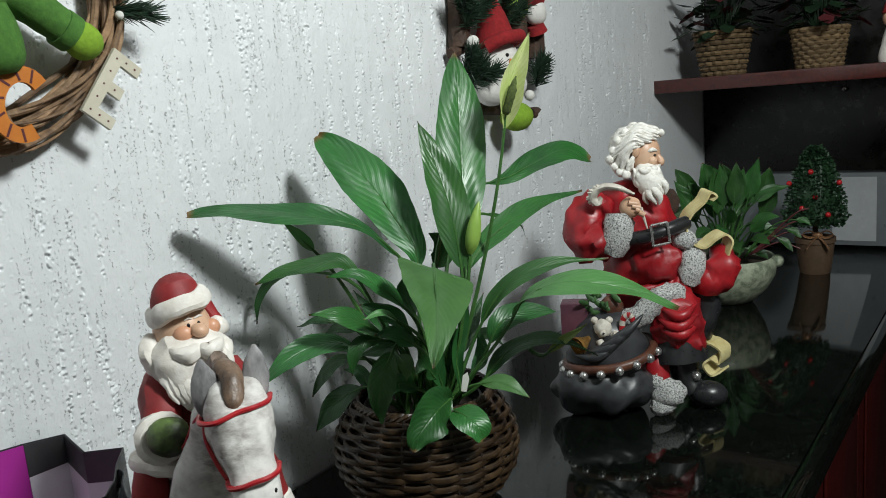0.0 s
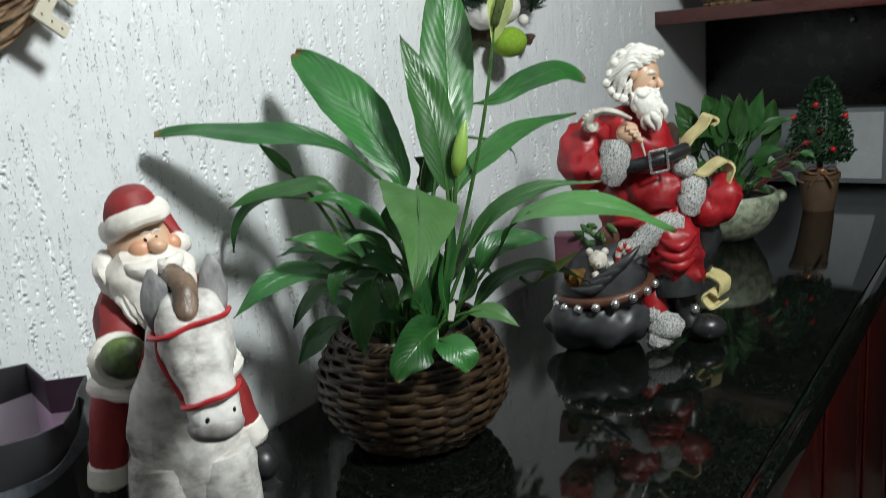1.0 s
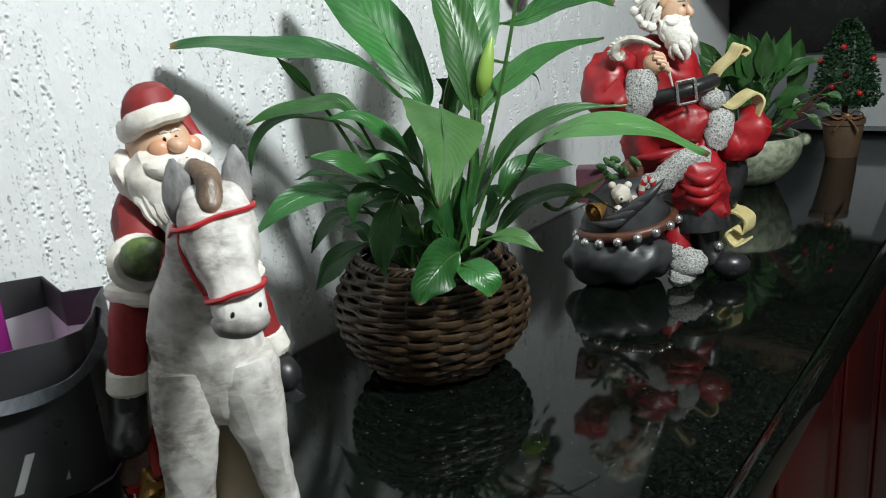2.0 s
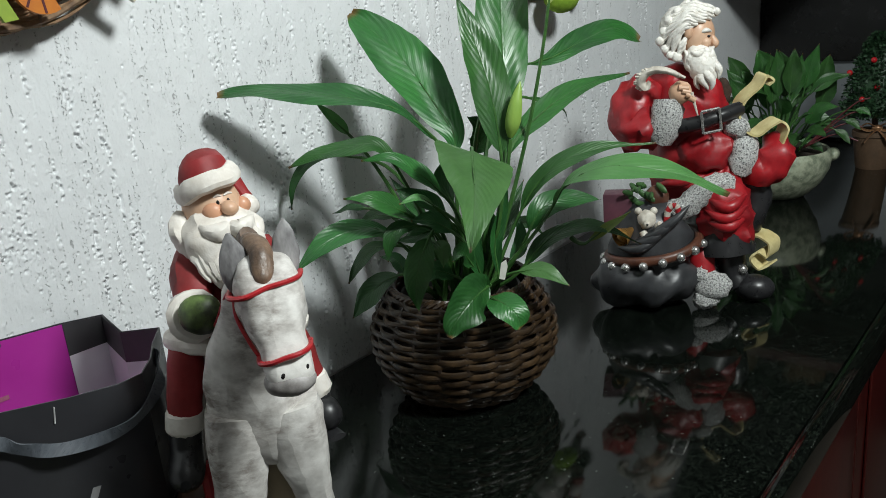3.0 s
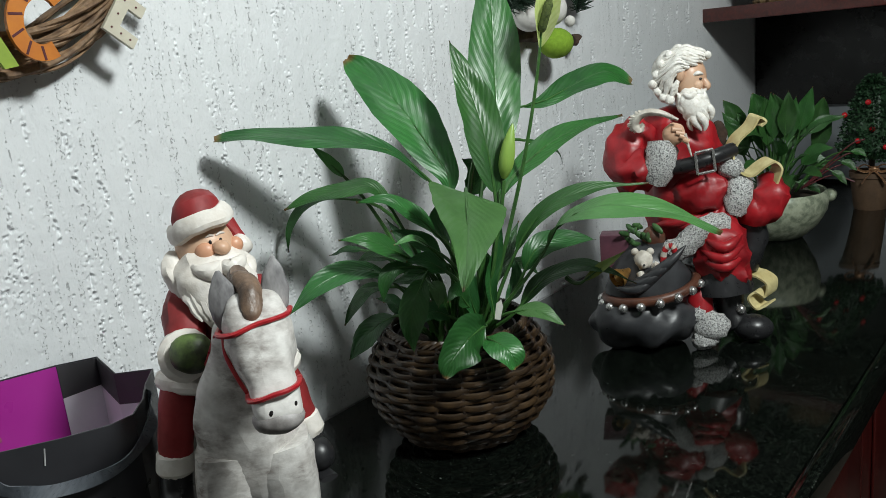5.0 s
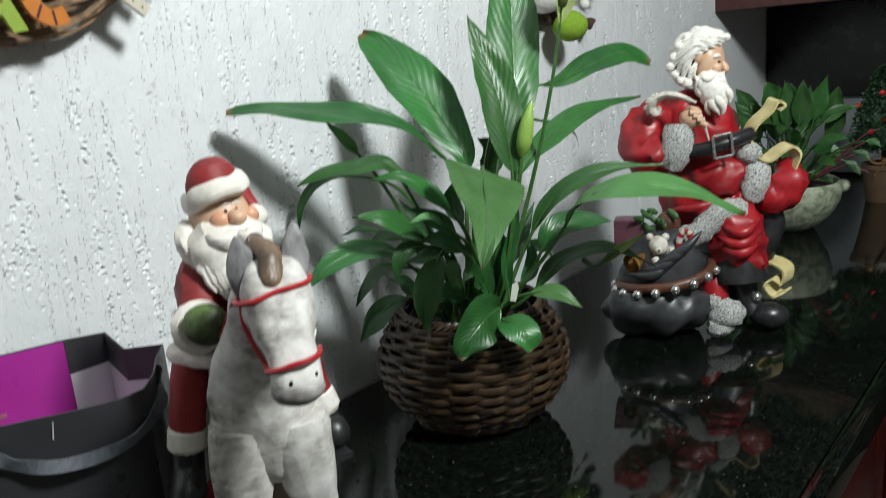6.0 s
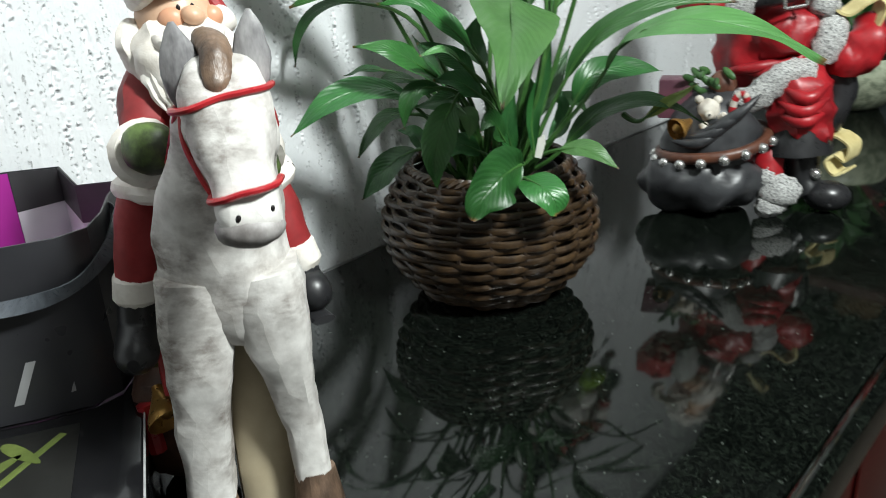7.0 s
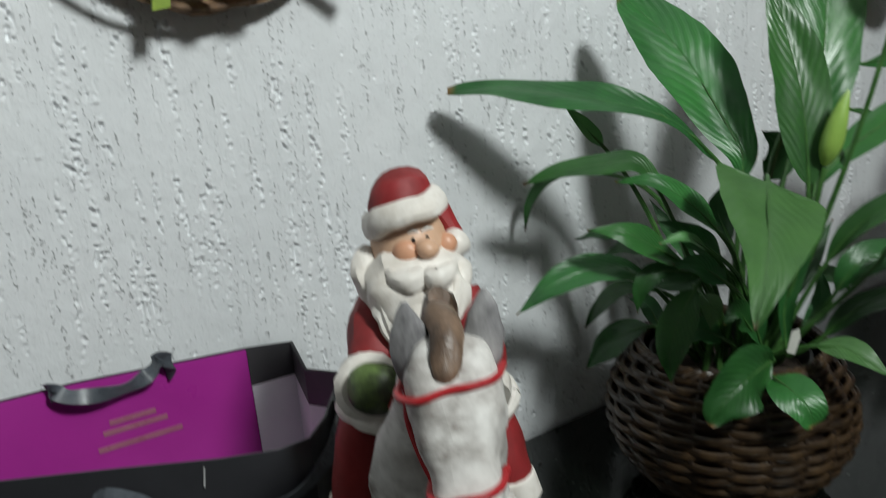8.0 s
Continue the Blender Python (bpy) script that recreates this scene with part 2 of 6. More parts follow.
SOIL = stuff_of("potting_soil", (0.05, 0.032, 0.02), (0.014, 0.009, 0.006), 0.9, 120, bump=1.0, deep=0.004)
BLACK_PLASTIC = stuff_of("black_pot_plastic", (0.018, 0.018, 0.018), (0.01, 0.01, 0.01), 0.35, 30, bump=0.1)
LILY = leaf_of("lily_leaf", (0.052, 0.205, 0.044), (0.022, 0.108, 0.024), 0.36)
# darker copy of LILY; in the plant's middle it stands in for shade
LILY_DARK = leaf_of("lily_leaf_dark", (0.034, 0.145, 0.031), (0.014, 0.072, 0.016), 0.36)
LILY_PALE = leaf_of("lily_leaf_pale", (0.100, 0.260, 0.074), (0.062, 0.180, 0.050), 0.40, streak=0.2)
LILY_YELLOW = leaf_of("lily_leaf_yellowing", (0.24, 0.30, 0.05), (0.10, 0.17, 0.03), 0.45, streak=0.3)
SPATHE = leaf_of("spathe_green_white", (0.74, 0.76, 0.42), (0.42, 0.52, 0.10), 0.45, (0.3, 0.45, 0.08), 0.4, 0.35)
STEM = stuff_of("leaf_stem", (0.06, 0.16, 0.035), (0.025, 0.08, 0.018), 0.4, 60, bump=0.2)
BUD_GREEN = stuff_of("pale_green_bud", (0.30, 0.46, 0.09), (0.16, 0.30, 0.05), 0.4, 50, bump=0.2, stretch=(1, 1, 0.25))
TAG_WHITE = stuff_of("white_tag_plastic", (0.55, 0.55, 0.50), (0.42, 0.42, 0.38), 0.5, 30, bump=0.05)
SPADIX = stuff_of("spadix", (0.11, 0.15, 0.03), (0.03, 0.05, 0.012), 0.8, 300, bump=1.0, deep=0.002)

# ---- the room ----
COUNTER = 0.9
EDGE = -0.612
END = 2.6


def slab_thing(name, lo, hi, material, label, category, bevel=0.0, kind="structure"):
    return whole(name, Solid().box(lo, hi, 0, bevel), material, (0, 0, 0), label, category, kind=kind, smooth=bool(bevel))


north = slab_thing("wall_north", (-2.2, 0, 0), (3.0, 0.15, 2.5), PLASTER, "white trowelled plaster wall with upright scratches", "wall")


def plaster_coat(parent, x0, x1, z0, z1):
    """The trowelled coat: crumbs and pits in upright rows, as real relief, coarser where it runs off into the distance."""
    step, rise = 0.00108, 0.00128
    xs = [x0]
    while xs[-1] < x1:
        xs.append(xs[-1] + step * (1 + 0.75 * max(0.0, xs[-1] - 0.95)))
    nx, nz = len(xs), int((z1 - z0) / rise)
    rng = np.random.default_rng(7)
    fx, fz = np.fft.fftfreq(nx, step)[:, None], np.fft.fftfreq(nz, rise)[None, :]

    def soft(sx, sz):
        a = np.fft.fft2(rng.standard_normal((nx, nz))) * np.exp(-2 * np.pi ** 2 * ((sx * fx) ** 2 + (sz * fz) ** 2))
        a = np.real(np.fft.ifft2(a))
        return a / a.std()

    def ramp(a, lo, hi):
        return np.clip((a - lo) / (hi - lo), 0, 1)

    rows = ramp(soft(0.0026, 0.028), 0.55, 1.05) * ramp(soft(0.035, 0.045), -1.6, -0.2)
    pits, crumbs = soft(0.00100, 0.00135), soft(0.0010, 0.0013)
    cuts = soft(0.0008, 0.0052)
    high = 0.00026 * soft(0.010, 0.014) + 0.00012 * soft(0.0028, 0.0036)
    high -= 0.0042 * rows * ramp(pits, 1.05, 1.30)
    high += 0.0016 * rows * ramp(np.roll(pits, 2, 1), 1.15, 1.7)
    high += 0.0012 * rows * ramp(-pits, 1.2, 1.7)
    high -= 0.0030 * (0.15 + 0.85 * rows) * ramp(cuts, 1.75, 2.1)
    high -= 0.0030 * ramp(crumbs, 2.8, 3.1)
    high += 0.0012 * ramp(-crumbs, 2.5, 2.9)
    high = np.clip(high, -0.0050, 0.0030)
    gx, gz = np.arange(nx)[:, None], np.arange(nz)[None, :]
    fade = np.minimum(np.minimum(gx, nx - 1 - gx), np.minimum(gz + 40, nz - 1 - gz)) / 30.0
    high = (high - 0.0012) * np.clip(fade, 0, 1) - 0.0012
    co = np.empty((nx, nz, 3))
    co[..., 0], co[..., 1], co[..., 2] = np.array(xs)[:, None], -0.0054 - high, z0 + gz * rise
    idx = np.arange(nx * nz).reshape(nx, nz)
    quads = np.stack([idx[:-1, :-1], idx[1:, :-1], idx[1:, 1:], idx[:-1, 1:]], -1).reshape(-1, 4)
    me = bpy.data.meshes.new("plaster_coat")
    me.vertices.add(nx * nz)
    me.vertices.foreach_set("co", co.ravel())
    me.loops.add(quads.size)
    me.loops.foreach_set("vertex_index", quads.ravel().astype(np.int32))
    me.polygons.add(len(quads))
    me.polygons.foreach_set("loop_start", np.arange(0, quads.size, 4, dtype=np.int32))
    me.polygons.foreach_set("use_smooth", np.ones(len(quads), dtype=bool))
    me.update(calc_edges=True)
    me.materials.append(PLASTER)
    part("plaster_coat", me, None, parent)


plaster_coat(north, 0.10, 2.16, COUNTER + 0.0005, 1.66)
# the end wall's dimness is put into its colour, shared with the dark panel
slab_thing("wall_east", (END, -3.2, 0), (END + 0.15, -0.001, 2.5), DARK_PANEL, "end wall behind the counter, dimmed by its near-black colour", "wall")
slab_thing("wall_west", (-2.35, -3.2, 0), (-2.2, 0.15, 2.5), ROOM_PAINT, "plain painted room wall", "wall")
slab_thing("wall_south", (-2.35, -3.35, 0), (3.0, -3.2, 2.5), ROOM_PAINT, "plain painted room wall", "wall")
slab_thing("floor", (-2.35, -3.35, -0.1), (3.0, 0.15, 0), FLOOR_TILE, "brown tiled floor of the room", "floor")
slab_thing("ceiling", (-2.35, -3.35, 2.5), (3.0, 0.15, 2.6), CEILING_PAINT, "plain white ceiling", "ceiling")
counter = thing("countertop", (0, 0, 0), "polished black granite countertop against the plaster wall", "countertop")
part("slab", Solid().box((-1.2, EDGE + 0.0205, COUNTER - 0.022), (END - 0.002, -0.0075, COUNTER), 0, 0.0008), GRANITE, counter)
part("front_edge", Solid().box((-1.2, EDGE, COUNTER - 0.045), (END - 0.002, EDGE + 0.02, COUNTER), 0, 0.006), GRANITE, counter)

# base cabinet under the counter
cabinet = thing("base_cabinet", (0, 0, 0), "polished red wooden base cabinet under the granite counter", "cabinet")
part("body", Solid().box((-1.15, -0.55, 0.08), (END - 0.01, -0.02, COUNTER - 0.036)), RED_WOOD_UP, cabinet, smooth=False)
for k in range(9):
    x = -1.12 + 0.406 * k
    door = part("door", Solid().box((x, -0.57, 0.1), (x + 0.4, -0.551, COUNTER - 0.06), 0, 0.004), RED_WOOD_UP, cabinet)
    part("door_panel", Solid().box((x + 0.06, -0.576, 0.16), (x + 0.34, -0.571, COUNTER - 0.12), 0, 0.003), RED_WOOD_UP, door)

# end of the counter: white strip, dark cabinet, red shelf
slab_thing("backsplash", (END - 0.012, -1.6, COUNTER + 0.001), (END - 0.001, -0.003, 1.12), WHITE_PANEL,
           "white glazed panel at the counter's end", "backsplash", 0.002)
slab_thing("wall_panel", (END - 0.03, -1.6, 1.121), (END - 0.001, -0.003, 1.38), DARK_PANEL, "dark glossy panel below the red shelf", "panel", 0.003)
slab_thing("wall_shelf", (2.16, -1.6, 1.381), (END - 0.001, -0.003, 1.415), RED_WOOD, "polished dark red wooden wall shelf", "shelf", 0.003, "")

# ---- peace lily in its basket ----
PLANT = (0.815, -0.195, COUNTER)
FACING = -50.97


def wicker_basket():
    ob = thing("wicker_basket", PLANT, "round dark brown woven wicker basket on the granite", "basket", FACING)
    shape = [(0.066, 0.002), (0.084, 0.014), (0.100, 0.032), (0.112, 0.053), (0.1175, 0.075), (0.115, 0.098), (0.107, 0.118), (0.096, 0.136), (0.088, 0.146)]
    zs, rs = [p[1] for p in shape], [p[0] for p in shape]
    stakes, rows = 22, 21
    for i in range(rows):
        z = 0.005 + 0.136 * i / (rows - 1)
        r = float(np.interp(z, zs, rs))
        ring = []
        steps = stakes * 4
        lean = 0.0016 * math.sin(i * 2.1)
        for k in range(steps):
            a = 2 * math.pi * k / steps
            w = math.cos(a * stakes / 2 + math.pi * (i % 2)) * 0.0034
            ring.append((a, r + w, z + lean * math.sin(a * 3 + i)))
        s = Solid()
        seg, out, faces = 8, [], []
        for a, rr, z0 in ring:
            tall = 0.0039 * (1 + 0.14 * noise.noise((a * 3, i * 1.7, 0)))
            for j in range(seg):
                b = 2 * math.pi * j / seg
                q = rr + 0.0030 * math.cos(b)
                out.append((q * math.cos(a), q * math.sin(a), z0 + tall * math.sin(b)))
        for k in range(steps):
            for j in range(seg):
                faces.append((k * seg + j, ((k + 1) % steps) * seg + j, ((k + 1) % steps) * seg + (j + 1) % seg, k * seg + (j + 1) % seg))
        part("strand", s.add(out, faces), WICKER, ob)
    for k in range(stakes):
        a = 2 * math.pi * (k + 0.5) / stakes
        line = [(r * math.cos(a), r * math.sin(a), z) for r, z in shape]
        part("stake", Solid().tube(line, 0.0026, 0, 6), STAKE, ob)
    for k in range(3):
        rim = [((0.087 + 0.002 * math.cos(20 * a + k * 2.1)) * math.cos(a), (0.087 + 0.002 * math.cos(20 * a + k * 2.1)) * math.sin(a),
                0.147 + 0.003 * math.sin(20 * a + k * 2.1)) for a in [2 * math.pi * j / 160 for j in range(161)]]
        part("rim_cane", Solid().tube(rim, 0.0034, 0, 6, False), WICKER, ob)
    part("lining", Solid().lathe([(r - 0.008, z) for r, z in shape[:-1]], 0, 40), STAKE, ob)
    return ob


def lily_leaf(parent, line, width, up, material, root=None, name="leaf", stem=0.0026, fold=0.16, wave=0.05, peak=0.82, quilt=0.003, cut=1.0, slant=0.0):
    """A blade along its midrib (right, towards the viewer, up) with its stem down to the root."""
    full = 0.72 if width > 0.045 or cut < 0.99 else 0.95
    rib = bend([(p[0], -p[1], p[2]) for p in line], 14)
    run = [0.0]
    for p, q in zip(rib, rib[1:]):
        run.append(run[-1] + (q - p).length)
    n, half = 56, 8
    marks = [run[-1] * i / n for i in range(n + 1)]
    axes = [np.interp(marks, run, [p[k] for p in rib]) for k in range(3)]
    pts = [Vector((axes[0][i], axes[1][i], axes[2][i])) for i in range(n + 1)]
    view = Vector((0.34, -1, 0.42)).normalized()
    want = (view * (1 - up) + Vector((0, 0, 1)) * up).normalized()
    s = Solid()
    out, faces, uv = [], [], []
    seed = random.random() * 50
    side = None
    for i, p in enumerate(pts):
        t = i / n
        d = (pts[min(i + 2, n)] - pts[max(i - 2, 0)]).normalized()
        flat = d.cross(want)
        flat = flat.normalized() if flat.length > 0.05 else side
        if side is not None and flat.dot(side) < 0:
            flat = -flat
        side = flat if side is None else (side * 0.6 + flat * 0.4).normalized()
        side = (side - d * side.dot(d)).normalized()
        nor = side.cross(d).normalized()
        w = width * 0.5 * max(0.0, math.sin(math.pi * min(1, (t * cut) ** peak))) ** full * (1 - 0.25 * t ** 4)
        w *= 1 + 0.05 * noise.noise((t * 6, seed, 0.0))
        if t > 0.93:
            w *= 1 - 0.5 * ((t - 0.93) / 0.07) ** 2
        w = max(w, 0.0008)
        for j in range(-half, half + 1):
            u = j / half
            rib_wave = math.sin(6.283 * (t * 13.0 - abs(u) * 3.75) + 1.6 * noise.noise((t * 5, u * 2, seed)))
            lift = fold * abs(u) ** 1.4 * w + wave * width * u * abs(u) * math.sin(t * 11 + seed + u)
            lift += quilt * width * (1 - abs(u) ** 3) * min(1, 4 * abs(u)) * rib_wave * min(1, 3 * w / width)
            lift += 0.05 * width * noise.noise((t * 3 + seed, u * 1.5, 2.0))
            out.append(p + d * slant * u * w + side * u * w * (1 + 0.04 * noise.noise((t * 14, u * 3, seed))) + nor * lift)
            uv.append((0.5 + u * 0.5, t))
    m = 2 * half + 1
    for i in range(n):
        for j in range(m - 1):
            a = i * m + j
            faces.append((a, a + 1, a + m + 1, a + m))
    s.add(out, faces)
    s.uv = uv
    blade_ob = part(name, s, material, parent, angle=None)
    if root is not None:
        r0, base = Vector((root[0], -root[1], root[2])), pts[0]
        k = base + (pts[0] - pts[4]).normalized() * (base - r0).length * 0.4
        stalk = [r0 * (1 - t) ** 2 + k * 2 * t * (1 - t) + base * t * t for t in [j / 10 for j in range(11)]]
        stalk += [pts[6], pts[14], pts[25]]
        rad = [stem * (1.25 - 0.5 * j / 10) for j in range(11)] + [stem * 0.55, stem * 0.4, stem * 0.2]
        part("stem", Solid().tube(stalk, rad, 0, 6), STEM, blade_ob)
    return blade_ob


wicker_basket()
lily = thing("peace_lily", (PLANT[0], PLANT[1], PLANT[2] + 0.0), "peace lily with glossy dark green leaves in a wicker basket", "plant", FACING)
part("nursery_pot", Solid().lathe([(0.06, 0.012), (0.072, 0.12), (0.077, 0.138), (0.074, 0.138), (0.069, 0.122)], 0, 36), BLACK_PLASTIC, lily)
part("soil", Solid().lathe([(0.07, 0.122), (0.045, 0.128), (0.02, 0.131), (0.001, 0.132)], 0, 36, rough=0.06, size=60), SOIL, lily)


def blade(line, width, up=0.3, material=LILY, root=None, **more):
    base = line[0]
    if root is None:
        root = (base[0] * 0.25 + random.uniform(-0.015, 0.015), base[1] * 0.3 + random.uniform(-0.015, 0.015), 0.125)
    return lily_leaf(lily, line, width, up, material, root, **more)


# tall leaves
blade([(-0.016, 0.030, 0.337), (-0.049, 0.045, 0.373), (-0.094, 0.055, 0.392), (-0.144, 0.060, 0.403), (-0.201, 0.063, 0.411), (-0.251, 0.065, 0.410)], 0.042, 0.62, LILY_DARK, peak=0.95, cut=0.83, fold=0.1, wave=0.07)
blade([(0.008, 0.020, 0.315), (0.007, 0.015, 0.341), (-0.012, 0.000, 0.373), (-0.034, -0.020, 0.409), (-0.065, -0.040, 0.448), (-0.105, -0.060, 0.484)], 0.070, 0.06, LILY, peak=1.02, cut=0.90, fold=0.10, quilt=0.010)
blade([(0.067, 0.030, 0.337), (0.069, 0.020, 0.363), (0.074, -0.010, 0.423), (0.080, -0.050, 0.495), (0.084, -0.090, 0.576)], 0.070, 0.12, LILY, fold=0.10, peak=1.0, cut=0.97, quilt=0.010)
blade([(0.060, 0.050, 0.316), (0.058, 0.045, 0.349), (0.052, 0.035, 0.394), (0.039, 0.020, 0.450), (0.024, 0.005, 0.494)], 0.050, 0.08, LILY, fold=0.2, quilt=0.010)
blade([(0.101, -0.050, 0.404), (0.144, -0.080, 0.408), (0.190, -0.110, 0.424), (0.234, -0.135, 0.434), (0.273, -0.155, 0.413)], 0.046, 0.45, LILY_DARK, root=(0.03, 0.0, 0.125), peak=1.55, cut=0.90, fold=0.08, wave=0.08)
blade([(0.067, 0.020, 0.302), (0.091, -0.010, 0.328), (0.145, -0.060, 0.356), (0.201, -0.100, 0.371), (0.253, -0.130, 0.374)], 0.033, 0.50, LILY, wave=0.07, stem=0.0045)
blade([(0.108, -0.100, 0.358), (0.135, -0.120, 0.347), (0.162, -0.140, 0.332), (0.171, -0.150, 0.311)], 0.013, 0.50, LILY_DARK)
blade([(0.033, -0.050, 0.299), (0.042, -0.050, 0.318), (0.039, -0.050, 0.336), (0.028, -0.050, 0.347)], 0.031, 0.00, LILY_DARK, fold=0.5)
# the broad one that hangs towards the viewer
blade([(0.026, 0.075, 0.325), (0.024, 0.125, 0.311), (0.021, 0.180, 0.294), (0.011, 0.235, 0.257)], 0.090, 0.25, LILY_PALE, fold=0.04, peak=0.30, wave=0.02, slant=-0.27)
# spreading right
blade([(0.117, 0.060, 0.252), (0.133, 0.080, 0.282), (0.171, 0.105, 0.301), (0.218, 0.120, 0.297), (0.261, 0.120, 0.283), (0.303, 0.115, 0.260)], 0.050, 0.62, LILY_PALE, peak=0.85, fold=0.06)
blade([(0.083, 0.010, 0.234), (0.102, 0.015, 0.266), (0.134, 0.020, 0.293), (0.182, 0.020, 0.305), (0.248, 0.020, 0.306)], 0.028, 0.55, LILY, peak=0.8, wave=0.08)
blade([(0.089, 0.030, 0.212), (0.104, 0.030, 0.238), (0.139, 0.015, 0.246), (0.184, 0.000, 0.236)], 0.033, 0.40, LILY_DARK, fold=0.1)
blade([(0.082, 0.030, 0.170), (0.110, 0.030, 0.199), (0.151, 0.040, 0.216), (0.186, 0.050, 0.210), (0.221, 0.050, 0.190)], 0.026, 0.55, LILY_DARK, peak=0.7)
blade([(0.157, 0.045, 0.197), (0.180, 0.050, 0.214), (0.208, 0.055, 0.233)], 0.013, 0.45, LILY_YELLOW, root=(0.14, 0.03, 0.2))
blade([(0.070, 0.070, 0.176), (0.089, 0.080, 0.180), (0.107, 0.090, 0.175), (0.126, 0.095, 0.162)], 0.026, 0.50, LILY_PALE, wave=0.03)
# over the rim
blade([(0.032, 0.090, 0.168), (0.014, 0.125, 0.169), (-0.007, 0.145, 0.153), (-0.018, 0.150, 0.134)], 0.054, -0.30, LILY_DARK, fold=0.08, cut=0.95)
blade([(0.034, 0.095, 0.156), (0.049, 0.120, 0.155), (0.060, 0.130, 0.144), (0.064, 0.130, 0.130)], 0.040, 0.20, LILY, cut=0.84, fold=0.1)
blade([(-0.031, 0.080, 0.231), (-0.043, 0.100, 0.212), (-0.051, 0.110, 0.183), (-0.050, 0.115, 0.153)], 0.034, 0.00, LILY, fold=0.15)
# spreading left
blade([(-0.057, 0.040, 0.295), (-0.070, 0.045, 0.324), (-0.087, 0.050, 0.340), (-0.118, 0.060, 0.339), (-0.151, 0.070, 0.335), (-0.182, 0.075, 0.326)], 0.031, 0.55, LILY, peak=1.1, fold=0.1)
blade([(-0.107, -0.000, 0.316), (-0.146, -0.005, 0.321), (-0.178, -0.010, 0.310), (-0.196, -0.010, 0.286), (-0.202, -0.010, 0.256)], 0.014, 0.35, LILY_DARK, peak=1.1)
blade([(-0.010, 0.040, 0.269), (-0.035, 0.050, 0.299), (-0.065, 0.060, 0.322), (-0.101, 0.060, 0.324)], 0.030, 0.50, LILY)
blade([(-0.041, 0.060, 0.247), (-0.063, 0.080, 0.267), (-0.089, 0.100, 0.287), (-0.121, 0.105, 0.290)], 0.034, 0.45, LILY, fold=0.05)
blade([(-0.020, 0.080, 0.265), (-0.037, 0.100, 0.283), (-0.060, 0.110, 0.281)], 0.016, 0.55, LILY_PALE)
blade([(-0.070, 0.040, 0.217), (-0.092, 0.060, 0.241), (-0.127, 0.080, 0.245), (-0.160, 0.100, 0.234), (-0.188, 0.105, 0.209)], 0.036, 0.55, LILY, peak=0.95, fold=0.06)
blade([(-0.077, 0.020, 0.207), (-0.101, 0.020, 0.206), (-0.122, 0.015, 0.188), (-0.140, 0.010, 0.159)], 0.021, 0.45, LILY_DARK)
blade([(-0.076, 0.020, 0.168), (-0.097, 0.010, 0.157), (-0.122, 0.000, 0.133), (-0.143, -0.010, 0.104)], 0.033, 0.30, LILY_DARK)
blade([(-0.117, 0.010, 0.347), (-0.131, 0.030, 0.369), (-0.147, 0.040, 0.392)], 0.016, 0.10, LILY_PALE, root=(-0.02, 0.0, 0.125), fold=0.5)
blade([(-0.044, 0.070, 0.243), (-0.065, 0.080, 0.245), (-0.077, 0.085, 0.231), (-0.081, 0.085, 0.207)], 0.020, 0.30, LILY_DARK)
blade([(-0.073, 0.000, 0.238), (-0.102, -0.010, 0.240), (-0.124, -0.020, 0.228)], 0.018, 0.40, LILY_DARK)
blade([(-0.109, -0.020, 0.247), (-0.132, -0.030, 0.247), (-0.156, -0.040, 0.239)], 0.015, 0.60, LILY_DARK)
blade([(-0.026, 0.070, 0.223), (-0.017, 0.085, 0.215), (-0.018, 0.090, 0.196)], 0.020, 0.10, LILY_PALE)
# the dense middle, its shade put into the darker leaf green
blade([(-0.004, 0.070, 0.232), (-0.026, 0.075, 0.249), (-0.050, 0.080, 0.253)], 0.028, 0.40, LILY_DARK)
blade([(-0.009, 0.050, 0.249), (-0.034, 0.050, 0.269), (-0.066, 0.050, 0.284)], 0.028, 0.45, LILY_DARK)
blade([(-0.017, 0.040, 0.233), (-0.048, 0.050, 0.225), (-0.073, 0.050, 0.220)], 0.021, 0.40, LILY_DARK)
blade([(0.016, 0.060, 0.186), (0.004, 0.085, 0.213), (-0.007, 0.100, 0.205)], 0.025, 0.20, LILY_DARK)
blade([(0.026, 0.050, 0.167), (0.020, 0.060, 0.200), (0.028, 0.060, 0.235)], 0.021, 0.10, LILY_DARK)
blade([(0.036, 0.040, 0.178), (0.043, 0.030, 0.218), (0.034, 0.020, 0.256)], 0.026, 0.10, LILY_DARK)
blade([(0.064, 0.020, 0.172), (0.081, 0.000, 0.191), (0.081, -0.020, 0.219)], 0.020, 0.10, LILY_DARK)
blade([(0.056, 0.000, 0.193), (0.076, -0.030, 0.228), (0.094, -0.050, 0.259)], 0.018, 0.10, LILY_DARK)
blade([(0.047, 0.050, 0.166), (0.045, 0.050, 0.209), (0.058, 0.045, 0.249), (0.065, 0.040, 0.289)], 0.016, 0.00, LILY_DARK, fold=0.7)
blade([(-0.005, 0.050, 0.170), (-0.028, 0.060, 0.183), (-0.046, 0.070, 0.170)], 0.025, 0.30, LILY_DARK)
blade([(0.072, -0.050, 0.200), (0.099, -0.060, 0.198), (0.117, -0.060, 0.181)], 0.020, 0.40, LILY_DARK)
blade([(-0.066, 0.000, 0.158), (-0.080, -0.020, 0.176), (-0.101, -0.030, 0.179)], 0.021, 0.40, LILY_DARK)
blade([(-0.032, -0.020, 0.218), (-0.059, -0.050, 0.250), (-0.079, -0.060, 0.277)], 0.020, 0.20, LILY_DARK)
